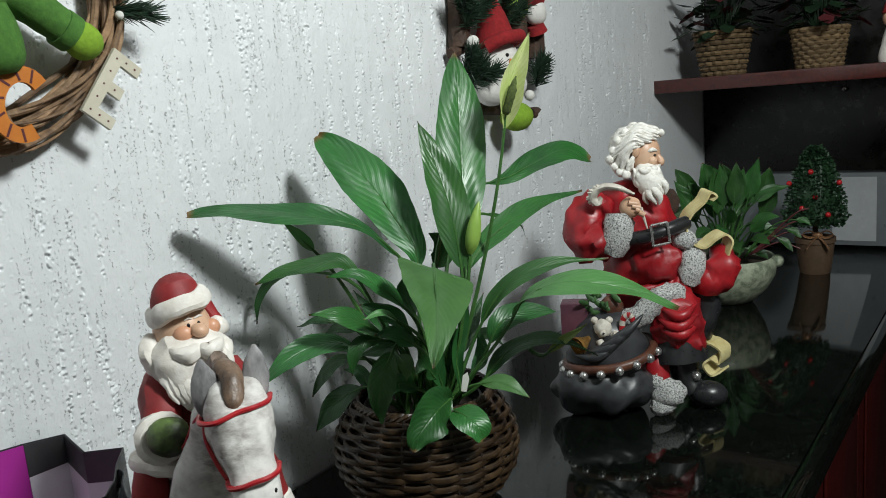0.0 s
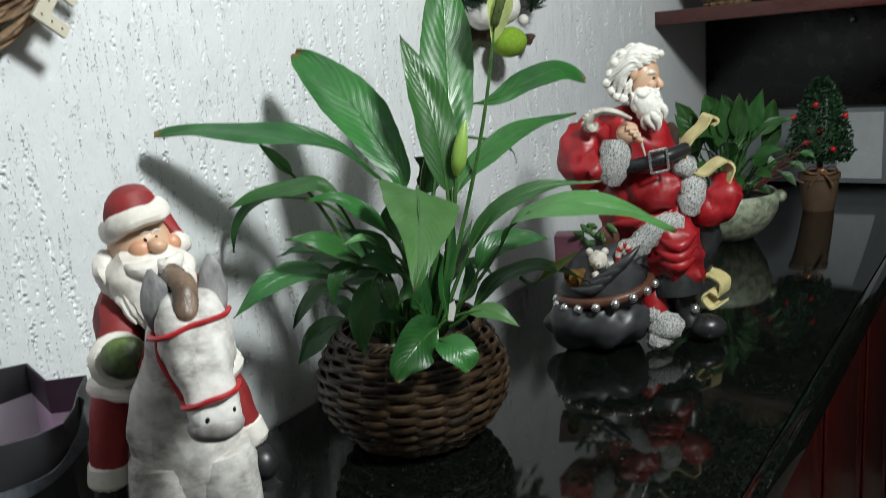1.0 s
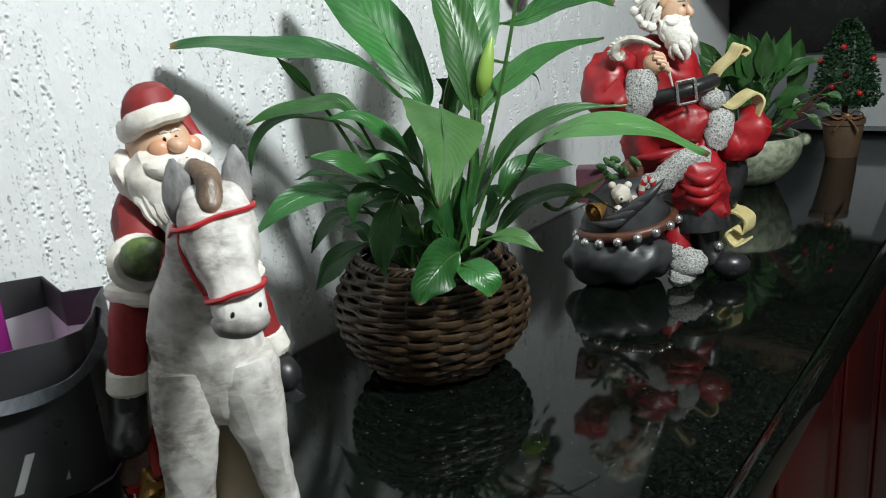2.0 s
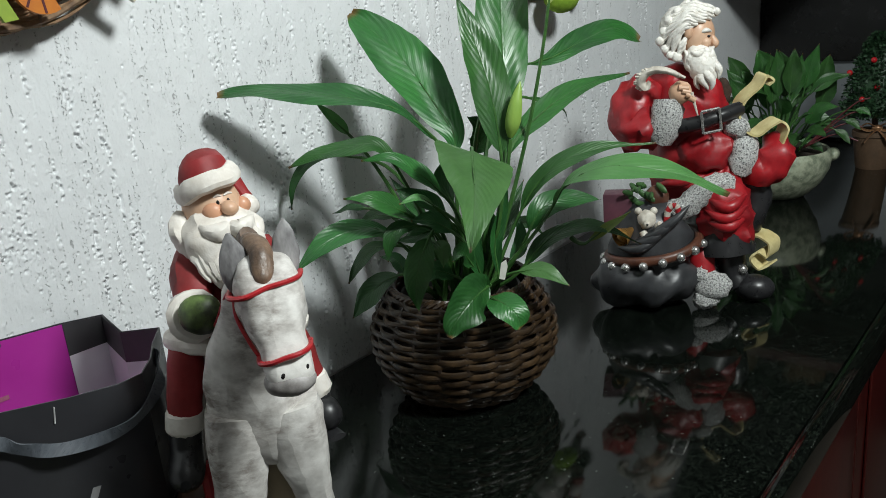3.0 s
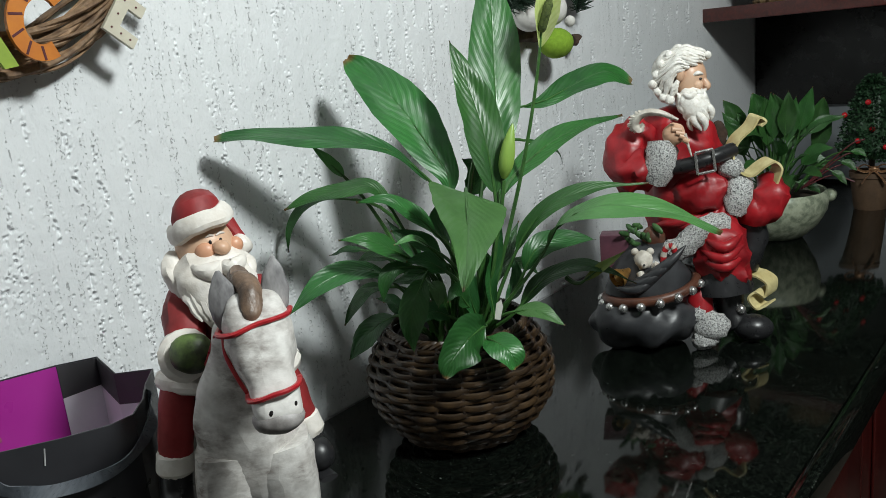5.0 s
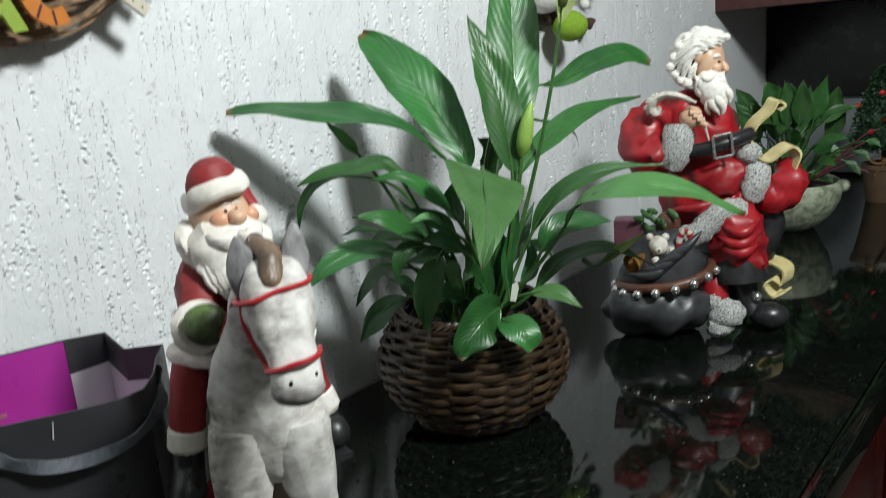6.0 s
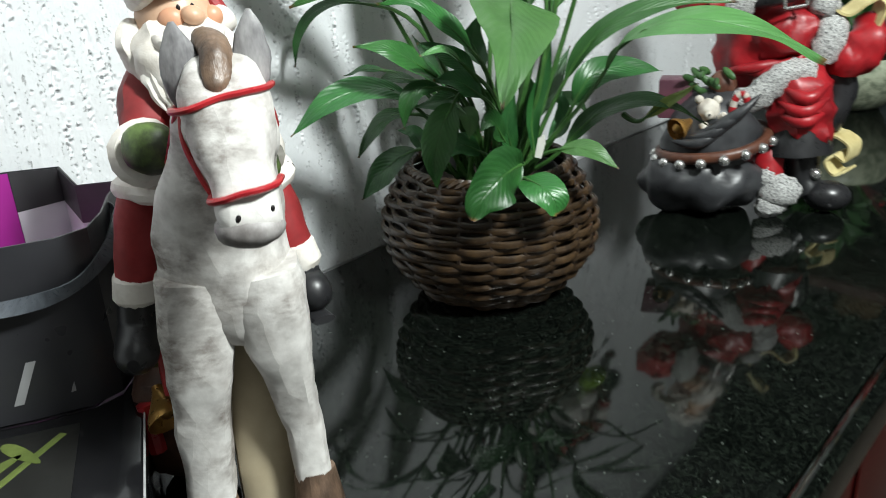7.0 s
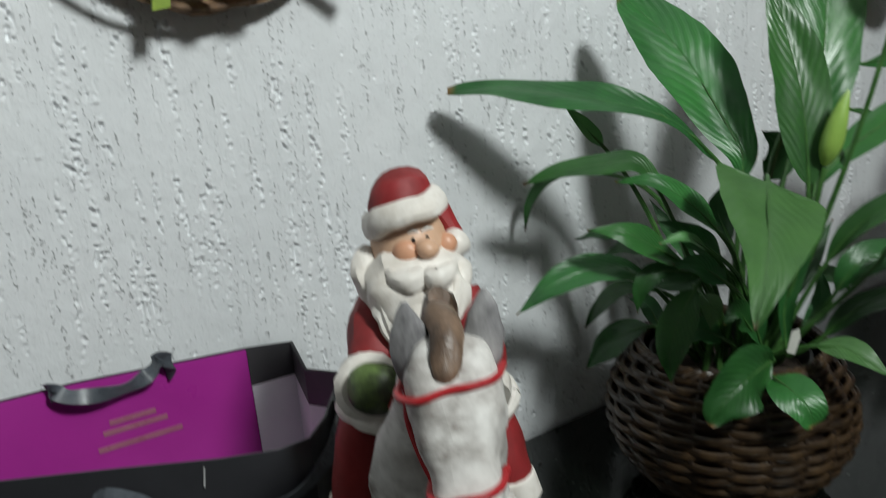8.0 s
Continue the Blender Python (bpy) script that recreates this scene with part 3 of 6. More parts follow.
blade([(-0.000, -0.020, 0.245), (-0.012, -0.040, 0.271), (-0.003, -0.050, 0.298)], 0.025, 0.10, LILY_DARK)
tag = [(-0.0034, 0.010), (0.0034, 0.010), (0.0042, 0.026), (0.001, 0.034), (-0.0042, 0.029)]
part("plant_tag", Solid().slab(tag, 0.0008, Matrix.Translation((0.047, -0.075, 0.160)) @ Matrix.Rotation(radians(14), 4, "Y") @ Matrix.Rotation(radians(80), 4, "X")), TAG_WHITE, lily, "white plastic plant tag", smooth=False)
# bud, open flower
bud = part("flower_bud", Solid().tube(bend([(0.0720, -0.0500, 0.3330), (0.0760, -0.0530, 0.3520), (0.0810, -0.0530, 0.3740), (0.0870, -0.0500, 0.3950)], 5), [0.003, 0.005, 0.0066, 0.0078, 0.0086, 0.009, 0.009, 0.0088, 0.0084, 0.0078, 0.007, 0.006, 0.005, 0.0038, 0.0025, 0.0008], 0, 12, flat=0.8), BUD_GREEN, lily, "closed pale green flower bud")
part("stem", Solid().tube(bend([(0.02, -0.01, 0.125), (0.0590, -0.0450, 0.2630), (0.0720, -0.0500, 0.3310)], 6), 0.0024, 0, 6), STEM, bud)
blade([(0.130, 0.000, 0.474), (0.140, 0.000, 0.529), (0.169, 0.000, 0.589)], 0.031, -0.15, SPATHE, (0.03, 0.0, 0.125), name="flower", fold=0.9, quilt=0.02)
part("spadix", Solid().tube(bend([(0.132, -0.006, 0.494), (0.139, -0.013, 0.515), (0.147, -0.013, 0.538)], 6), [0.004] + [0.0055] * 8 + [0.004, 0.0035, 0.002, 0.001], 0, 10, rough=0.001, size=400), SPADIX, lily)

# ---- materials of the figures and ornaments ----
def carved_paint():
    """White paint over carved wood: knife facets, rubbed grey-brown patches and cross-grain streaks."""
    ma, nt, nodes, links, p = nodes_of("carved_white_paint")
    at = coords(nt)
    chip = nodes.new("ShaderNodeTexVoronoi")
    chip.inputs["Scale"].default_value = 48
    links.new(coords(nt, (1, 1, 0.6)), chip.inputs["Vector"])
    streak = grain(nt, coords(nt, (1, 1, 2.2)), 60, 4, 0.7)
    patch = grain(nt, at, 19, 4, 0.6)
    col = mix(nt, spread(nt, grain(nt, at, 70, 3, 0.6), 0.35, 0.75), (0.73, 0.71, 0.68), (0.50, 0.475, 0.45))
    col = mix(nt, calc(nt, "MULTIPLY", spread(nt, patch, 0.44, 0.64), spread(nt, streak, 0.34, 0.60)), col, (0.21, 0.175, 0.155))
    col = mix(nt, spread(nt, streak, 0.64, 0.78, 0, 0.2), col, (0.33, 0.31, 0.30))
    links.new(col, p.inputs["Base Color"])
    p.inputs["Roughness"].default_value = 0.55
    relief(nt, p, calc(nt, "ADD", calc(nt, "MULTIPLY", chip.outputs["Distance"], 1.4), calc(nt, "MULTIPLY", streak, 0.3)), 0.6, 0.0022)
    return ma


HORSE_WHITE = carved_paint()
COAT_RED = stuff_of("matt_red_paint", (0.32, 0.019, 0.022), (0.12, 0.010, 0.010), 0.6, 22, 0.4, 0.75, 0.3)
FUR_CREAM = stuff_of("cream_paint", (0.78, 0.74, 0.69), (0.54, 0.48, 0.41), 0.5, 45, 0.5, 0.85, 0.4, 0.002, 2.0)
SKIN = stuff_of("painted_skin", (0.68, 0.46, 0.32), (0.56, 0.32, 0.20), 0.42, 34, bump=0.1)
MITTEN = stuff_of("green_mitten_paint", (0.12, 0.19, 0.045), (0.022, 0.03, 0.012), 0.5, 40, 0.42, 0.6, 0.3)
BOOT = stuff_of("black_boot_paint", (0.022, 0.022, 0.024), (0.012, 0.012, 0.013), 0.33, 30, bump=0.2)
MANE = stuff_of("brown_mane_paint", (0.21, 0.135, 0.09), (0.045, 0.028, 0.019), 0.45, 55, 0.38, 0.66, bump=0.8, deep=0.002, stretch=(1, 1, 0.5))
STRAP = stuff_of("red_strap_paint", (0.48, 0.02, 0.025), (0.30, 0.012, 0.018), 0.35, 40, bump=0.1)
INK = stuff_of("dark_ink", (0.014, 0.012, 0.012), (0.01, 0.008, 0.008), 0.3, 40, bump=0.05)
GREY_EAR = stuff_of("grey_ear_paint", (0.48, 0.47, 0.47), (0.13, 0.125, 0.13), 0.55, 45, 0.38, 0.60, 0.5, stretch=(1, 1, 0.4))
MUZZLE_GREY = stuff_of("grey_muzzle_paint", (0.36, 0.34, 0.33), (0.14, 0.125, 0.12), 0.5, 60, 0.4, 0.7, 0.4)
ROSY = stuff_of("rosy_cheek_paint", (0.64, 0.35, 0.22), (0.56, 0.26, 0.15), 0.42, 50, bump=0.1)
CREAM_BODY = stuff_of("cream_underside", (0.62, 0.54, 0.38), (0.46, 0.38, 0.25), 0.5, 18, bump=0.2)
GOLD = stuff_of("gold_paint", (0.62, 0.36, 0.10), (0.36, 0.18, 0.05), 0.32, 40, metal=0.75, bump=0.2)
SACK_BROWN = stuff_of("brown_sack_paint", (0.13, 0.06, 0.035), (0.05, 0.022, 0.014), 0.55, 40, bump=0.4)
SATIN_RED = stuff_of("satin_red_paint", (0.40, 0.012, 0.018), (0.16, 0.006, 0.010), 0.42, 30, 0.4, 0.75, 0.3)
FUR_GREY = stuff_of("curly_grey_fur", (0.80, 0.80, 0.78), (0.05, 0.05, 0.05), 0.6, 400, 0.46, 0.66, 1.0, 0.004, 1.7)
HAIR_WHITE = stuff_of("ivory_hair", (0.86, 0.84, 0.79), (0.58, 0.52, 0.44), 0.5, 110, 0.52, 0.80, 0.5, 0.002, 2.0)
SACK_BLACK = stuff_of("black_sack_paint", (0.050, 0.052, 0.056), (0.018, 0.018, 0.02), 0.38, 26, bump=0.25)
PARCHMENT = stuff_of("parchment_paint", (0.66, 0.58, 0.30), (0.45, 0.36, 0.15), 0.45, 34, 0.42, 0.75, 0.2)
SILVER = stuff_of("silver_paint", (0.75, 0.74, 0.72), (0.45, 0.44, 0.43), 0.25, 50, metal=0.85, bump=0.1)
LEATHER = stuff_of("brown_belt_paint", (0.13, 0.05, 0.028), (0.06, 0.022, 0.014), 0.4, 50, bump=0.3)
PLUM = stuff_of("plum_paint", (0.14, 0.05, 0.07), (0.08, 0.03, 0.045), 0.45, 30, bump=0.2)
TOY_WHITE = stuff_of("ivory_paint", (0.72, 0.68, 0.60), (0.45, 0.40, 0.34), 0.5, 60, bump=0.4)
SPRIG = stuff_of("green_sprig_paint", (0.06, 0.15, 0.04), (0.02, 0.06, 0.018), 0.5, 60, bump=0.3)
BAG_BLACK = stuff_of("coated_black_paper", (0.040, 0.040, 0.045), (0.026, 0.026, 0.030), 0.36, 9, bump=0.1, deep=0.002)
BAG_GREY = stuff_of("grey_paper_lining", (0.06, 0.058, 0.062), (0.042, 0.040, 0.044), 0.5, 9, bump=0.1)
BAG_PURPLE = stuff_of("magenta_purple_paper", (0.46, 0.035, 0.34), (0.38, 0.025, 0.28), 0.35, 8, bump=0.1, deep=0.002)
BAG_WHITE = stuff_of("white_paper_lining", (0.88, 0.84, 0.90), (0.74, 0.69, 0.77), 0.6, 8, bump=0.1)
RIBBON = stuff_of("grey_satin_ribbon", (0.12, 0.135, 0.155), (0.06, 0.066, 0.078), 0.33, 60, bump=0.2, stretch=(1, 6, 1))
PRINT_GREY = stuff_of("silver_grey_print", (0.42, 0.42, 0.43), (0.34, 0.34, 0.35), 0.4, 30, bump=0.05)
GOLD_PRINT = stuff_of("pale_gold_print", (0.40, 0.16, 0.22), (0.34, 0.10, 0.18), 0.3, 40, bump=0.05)
GLOSS_BLACK = stuff_of("glossy_black_card", (0.012, 0.012, 0.013), (0.008, 0.008, 0.009), 0.12, 10, bump=0.04)
CARD_GREY = stuff_of("dark_grey_print", (0.020, 0.020, 0.018), (0.012, 0.012, 0.011), 0.4, 14, bump=0.05)
LEAF_PRINT = stuff_of("leaf_green_print", (0.15, 0.19, 0.05), (0.08, 0.11, 0.025), 0.45, 40, bump=0.05)
PALE_EDGE = stuff_of("pale_board_edge", (0.5, 0.5, 0.5), (0.3, 0.3, 0.3), 0.6, 60, bump=0.2)
TWIG = stuff_of("dry_vine_twig", (0.34, 0.21, 0.115), (0.10, 0.055, 0.03), 0.7, 70, bump=0.8, deep=0.0015, vary=0.35)
FELT_GREEN = stuff_of("green_felt", (0.075, 0.20, 0.03), (0.045, 0.13, 0.02), 0.95, 140, bump=0.7, deep=0.001)
FELT_LIME = stuff_of("lime_felt", (0.24, 0.40, 0.03), (0.17, 0.30, 0.02), 0.95, 140, bump=0.7, deep=0.001)
FELT_RED = stuff_of("red_felt", (0.33, 0.012, 0.016), (0.20, 0.008, 0.010), 0.95, 140, bump=0.7, deep=0.001)
FELT_WHITE = stuff_of("white_felt", (0.78, 0.76, 0.72), (0.64, 0.62, 0.58), 0.95, 120, bump=0.8, deep=0.001)
WOOD_ORANGE = stuff_of("orange_painted_wood", (0.60, 0.20, 0.018), (0.46, 0.13, 0.012), 0.5, 30, bump=0.15)
WOOD_CREAM = stuff_of("cream_painted_wood", (0.62, 0.58, 0.47), (0.50, 0.46, 0.36), 0.5, 30, bump=0.15)
WOOD_LIME = stuff_of("lime_painted_wood", (0.30, 0.40, 0.05), (0.20, 0.30, 0.03), 0.5, 30, bump=0.15)
STRIPE = stuff_of("dark_stripe_paint", (0.10, 0.014, 0.02), (0.07, 0.01, 0.014), 0.5, 30, bump=0.1)
BARK = stuff_of("dark_bark", (0.085, 0.045, 0.028), (0.035, 0.02, 0.013), 0.75, 60, bump=0.8, deep=0.002)
NEEDLE = stuff_of("pine_needle", (0.022, 0.055, 0.028), (0.010, 0.028, 0.015), 0.55, 60, bump=0.1)
STONEWARE = stuff_of("mottled_green_stoneware", (0.42, 0.45, 0.33), (0.16, 0.19, 0.13), 0.4, 55, 0.40, 0.60, 0.4, 0.001, 2.5)
KRAFT = stuff_of("kraft_paper", (0.12, 0.070, 0.038), (0.075, 0.044, 0.024), 0.7, 40, bump=0.3)
POTHOS = leaf_of("arrowhead_leaf", (0.05, 0.16, 0.035), (0.02, 0.075, 0.018), 0.4, streak=0.3)
TOPIARY = stuff_of("topiary_leaf", (0.022, 0.070, 0.024), (0.007, 0.026, 0.010), 0.55, 50, bump=0.2)
BERRY = stuff_of("red_berry", (0.55, 0.015, 0.02), (0.40, 0.01, 0.014), 0.25, 60, bump=0.05)
STRAW = stuff_of("straw_weave", (0.19, 0.125, 0.06), (0.09, 0.055, 0.025), 0.7, 90, bump=0.7, vary=0.25)
DUSK_LEAF = stuff_of("dull_dark_leaf", (0.014, 0.036, 0.014), (0.006, 0.016, 0.007), 0.5, 30, bump=0.2)
DRY_LEAF = stuff_of("dry_red_leaf", (0.13, 0.02, 0.025), (0.06, 0.012, 0.014), 0.5, 30, bump=0.2)
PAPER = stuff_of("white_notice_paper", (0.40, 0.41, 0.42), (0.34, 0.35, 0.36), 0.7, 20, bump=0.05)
BRONZE_BOW = stuff_of("bronze_ribbon", (0.34, 0.18, 0.09), (0.16, 0.08, 0.04), 0.3, 50, metal=0.4, bump=0.2)


# ---- figure: Santa riding a white horse ----
def rider_figure():
    s = Solid()
    WHITE, RED, FUR, FACE, GREEN, BLACK, BROWN, BAND, DARK, GREY, CREAM, GILT, BAGC, MUZZLE, BLUSH = range(15)
    # horse: body, neck, head
    s.tube(bend([(-0.028, -0.020, 0.200), (-0.032, 0.01, 0.200), (-0.045, 0.06, 0.200), (-0.060, 0.12, 0.200), (-0.065, 0.16, 0.19)], 6),
           [0.02, 0.030, 0.034, 0.036, 0.037, 0.038] + [0.039] * 12 + [0.042, 0.042, 0.041, 0.038, 0.033, 0.025, 0.012], WHITE, 20, rough=0.004, size=45)
    s.tube(bend([(-0.013, -0.047, 0.320), (-0.016, -0.036, 0.301), (-0.020, -0.018, 0.274), (-0.026, -0.010, 0.250), (-0.029, -0.006, 0.2286), (-0.031, -0.002, 0.200), (-0.030, 0.000, 0.172), (-0.030, 0.004, 0.150)], 4),
           [0.016, 0.021, 0.025, 0.028, 0.030, 0.031, 0.0315, 0.032, 0.0325, 0.034, 0.0355, 0.037, 0.0385, 0.0393, 0.040, 0.0405, 0.041, 0.0418, 0.0425, 0.043, 0.0435, 0.044, 0.0440, 0.0435, 0.0425, 0.0405, 0.037, 0.029, 0.014],
           WHITE, 28, flat=0.92, rough=0.0035, size=42, square=1.38)
    s.tube(bend([(-0.0105, -0.061, 0.331), (-0.0098, -0.073, 0.321), (-0.0077, -0.084, 0.304), (-0.0055, -0.094, 0.288), (-0.0035, -0.101, 0.275), (-0.0028, -0.106, 0.262), (-0.003, -0.108, 0.2545)], 5),
           [0.008, 0.014, 0.018, 0.0200, 0.0212] + [0.0220, 0.0225, 0.0228, 0.0228, 0.0226] + [0.0222, 0.0214, 0.0205, 0.0195, 0.0186] + [0.0178, 0.0172, 0.0168, 0.0164, 0.016] + [0.0157, 0.0156, 0.0157, 0.0158, 0.0158] + [0.0157, 0.0152, 0.014, 0.012, 0.008] + [0.002],
           WHITE, 24, flat=0.92, rough=0.0022, size=65, square=0.66)
    # brow ridges and cheeks
    for sgn in (-1, 1):
        s.ball((-0.008 + sgn * 0.0155, -0.086, 0.3125), (0.0065, 0.006, 0.0095), WHITE, (25, 0, 0), rough=0.001, size=80, seg=14, rings=10)
        s.ball((-0.009 + sgn * 0.0185, -0.070, 0.298), (0.0065, 0.012, 0.016), WHITE, (20, 0, 0), rough=0.001, size=80, seg=14, rings=10)
    for c, tip, wide in (((-0.0268, -0.073, 0.316), (-0.0290, -0.074, 0.357), 0.0106), ((0.0050, -0.066, 0.319), (0.0078, -0.067, 0.360), 0.0100)):
        c, tip = Vector(c), Vector(tip)
        line = [c + (tip - c) * k / 10 for k in range(11)]
        s.tube(line, [wide * f for f in (0.72, 0.86, 0.96, 1.0, 1.0, 0.96, 0.88, 0.75, 0.58, 0.38, 0.12)], GREY, 14, flat=0.5, rough=0.0012, size=120)
    # forelock, mane
    s.tube(bend([(-0.016, -0.050, 0.336), (-0.0150, -0.060, 0.3465), (-0.0112, -0.077, 0.3435), (-0.0096, -0.088, 0.332), (-0.0098, -0.0925, 0.3235)], 4),
           [0.005, 0.0066, 0.0074, 0.0078] + [0.0080] * 7 + [0.0079, 0.0077, 0.0073, 0.0066, 0.005, 0.002], BROWN, 14, flat=0.72, rough=0.003, size=90)
    s.tube(bend([(-0.018, -0.034, 0.345), (-0.024, 0.0, 0.310), (-0.028, 0.02, 0.27)], 4), [0.006, 0.009, 0.01, 0.01, 0.01, 0.01, 0.009, 0.008, 0.005], BROWN, 10, rough=0.003, size=80)
    # eyes, nostrils
    s.ball((-0.0278, -0.0885, 0.3040), (0.0016, 0.0018, 0.0026), DARK, seg=10, rings=6)
    s.ball((0.0125, -0.0875, 0.3060), (0.0016, 0.0018, 0.0026), DARK, seg=10, rings=6)
    s.ball((-0.003, -0.1085, 0.2600), (0.0178, 0.0146, 0.0102), MUZZLE, rough=0.001, size=90)
    for p in ((-0.0070, -0.1190, 0.2680), (0.0090, -0.1148, 0.2700)):
        s.ball(p, (0.0017, 0.0016, 0.0025), DARK, (0, 18, 0), seg=10, rings=6)
    # straps
    s.tube(bend([(-0.0345, -0.066, 0.3140), (-0.0342, -0.086, 0.3155), (-0.0235, -0.0985, 0.3185), (-0.0090, -0.0970, 0.3225), (0.0030, -0.0955, 0.3240), (0.0118, -0.088, 0.3240), (0.0145, -0.070, 0.3225)], 5), 0.0024, BAND, 8, flat=0.8)
    s.tube(bend([(-0.0212, -0.090, 0.2715), (-0.0195, -0.1080, 0.2745), (-0.0120, -0.1165, 0.2775), (-0.0035, -0.1180, 0.2800), (0.0055, -0.1165, 0.2808), (0.0122, -0.1080, 0.2805), (0.0142, -0.091, 0.2790)], 5), 0.0024, BAND, 8, flat=0.8)
    s.tube(bend([(-0.0325, -0.070, 0.3150), (-0.0325, -0.078, 0.299), (-0.0265, -0.086, 0.283), (-0.0205, -0.091, 0.2715)], 5), 0.0015, BAND, 8)
    s.tube(bend([(-0.0335, -0.064, 0.3150), (-0.042, -0.042, 0.300), (-0.052, -0.02, 0.276), (-0.060, 0.008, 0.262)], 5), 0.0013, BAND, 8)
    # fore legs and hooves, hind legs
    s.tube(bend([(-0.050, -0.013, 0.200), (-0.0555, -0.015, 0.14), (-0.0612, -0.012, 0.09), (-0.0635, -0.014, 0.036)], 5),
           [0.0235, 0.0245, 0.0245, 0.0238, 0.0228, 0.0218, 0.0208, 0.0198, 0.0189, 0.018, 0.0176, 0.0173, 0.017, 0.0168, 0.0166, 0.0165], WHITE, 16, flat=1.05, rough=0.002, size=60, square=0.6)
    s.tube(bend([(-0.009, -0.013, 0.200), (-0.0025, -0.015, 0.14), (0.0030, -0.012, 0.09), (0.0070, -0.014, 0.040)], 5),
           [0.0235, 0.0245, 0.0240, 0.0225, 0.0208, 0.0190, 0.0172, 0.0158, 0.0143, 0.0138, 0.0133, 0.013, 0.0128, 0.0127, 0.0126, 0.0126], WHITE, 16, flat=1.15, rough=0.002, size=60, square=0.6)
    for x, z in ((-0.0635, 0.036), (0.0075, 0.040)):
        s.tube([(x, -0.015, z + 0.004), (x + 0.001, -0.020, z * 0.55), (x + 0.001, -0.024, 0.0)], [0.0145, 0.0175, 0.0195], BROWN, 14, rough=0.002, size=60)
    for x in (-0.098, -0.045):
        s.tube(bend([(x + 0.008, 0.135, 0.18), (x, 0.15, 0.10), (x, 0.145, 0.0)], 5), [0.024, 0.023, 0.022, 0.021, 0.02, 0.019, 0.018, 0.0175, 0.017, 0.018, 0.019], WHITE, 12, rough=0.003, size=60)
    # cream block between the legs
    s.tube(bend([(-0.029, 0.014, 0.160), (-0.027, 0.010, 0.10), (-0.024, 0.004, 0.0)], 4), [0.021, 0.022, 0.022, 0.022, 0.022, 0.022, 0.022, 0.023, 0.023], CREAM, 14, flat=0.6)
    # rider: coat, hem, arms
    s.tube(bend([(-0.044, 0.060, 0.236), (-0.044, 0.062, 0.262), (-0.044, 0.065, 0.292), (-0.045, 0.067, 0.318), (-0.045, 0.068, 0.334)], 5),
           [0.0540, 0.0532, 0.0522, 0.0511, 0.0500, 0.0488, 0.0475, 0.0462, 0.0450, 0.0438, 0.0425, 0.0410, 0.0393, 0.0375, 0.0355, 0.0332, 0.0305, 0.027, 0.023, 0.018, 0.012], RED, 26, flat=0.66, rough=0.003, size=50)
    ring = [(-0.044 + 0.0545 * math.cos(u), 0.058 + 0.042 * math.sin(u), 0.2400 + 0.003 * math.sin(u * 2)) for u in [2 * math.pi * k / 36 for k in range(37)]]
    s.tube(ring, 0.0072, FUR, 10, False, rough=0.0012, size=90, flat=1.0)
    s.tube(bend([(-0.063, 0.058, 0.312), (-0.070, 0.044, 0.294), (-0.070, 0.022, 0.278)], 5), [0.014, 0.017, 0.0185, 0.019, 0.019, 0.0185, 0.018, 0.0175, 0.017, 0.016, 0.015], RED, 14, rough=0.003, size=60)
    s.tube([(-0.0760, 0.0340, 0.2680), (-0.0720, 0.0220, 0.2700), (-0.0700, 0.0100, 0.2730), (-0.0690, 0.0060, 0.2740)], [0.0180, 0.0215, 0.0212, 0.0170], FUR, 18, rough=0.0015, size=90)
    s.ball((-0.0640, -0.0030, 0.2790), (0.0172, 0.0140, 0.0160), GREEN, (0, 20, 0), rough=0.003, size=60)
    s.tube(bend([(-0.018, 0.062, 0.310), (-0.006, 0.046, 0.285), (-0.004, 0.022, 0.266)], 5), [0.014, 0.016, 0.017, 0.017, 0.0165, 0.016, 0.0155, 0.015, 0.0145, 0.014, 0.013], RED, 14, rough=0.003, size=60)
    s.tube([(-0.004, 0.024, 0.267), (-0.003, 0.013, 0.262)], [0.0175, 0.017], FUR, 14, rough=0.002, size=70)
    s.ball((-0.002, 0.004, 0.259), 0.0135, GREEN, rough=0.003, size=60)
    # legs
    s.tube(bend([(-0.084, 0.046, 0.245), (-0.0885, 0.034, 0.218), (-0.0950, 0.032, 0.182)], 5), [0.0138] * 4 + [0.0142, 0.0145, 0.0148, 0.015, 0.015, 0.0148, 0.0145], RED, 14, rough=0.002, size=50)
    s.tube([(-0.0948, 0.032, 0.186), (-0.0952, 0.032, 0.1835), (-0.0965, 0.031, 0.170), (-0.0965, 0.031, 0.167)], [0.0140, 0.0160, 0.0165, 0.0145], FUR, 16, rough=0.0012, size=90)
    s.tube(bend([(-0.097, 0.030, 0.170), (-0.099, 0.026, 0.150), (-0.100, 0.012, 0.138), (-0.100, -0.004, 0.136)], 4), [0.0140] * 5 + [0.0145, 0.015, 0.0152, 0.015, 0.0145, 0.0132, 0.0105, 0.004], BLACK, 14)
    s.tube(bend([(-0.008, 0.052, 0.245), (0.0035, 0.044, 0.218), (0.0088, 0.042, 0.190)], 5), [0.0145] * 11, RED, 14, rough=0.002, size=50)
    s.tube([(0.0088, 0.042, 0.1935), (0.0092, 0.042, 0.191), (0.0122, 0.041, 0.1775), (0.0122, 0.041, 0.175)], [0.0140, 0.0160, 0.0165, 0.0145], FUR, 16, rough=0.0012, size=90)
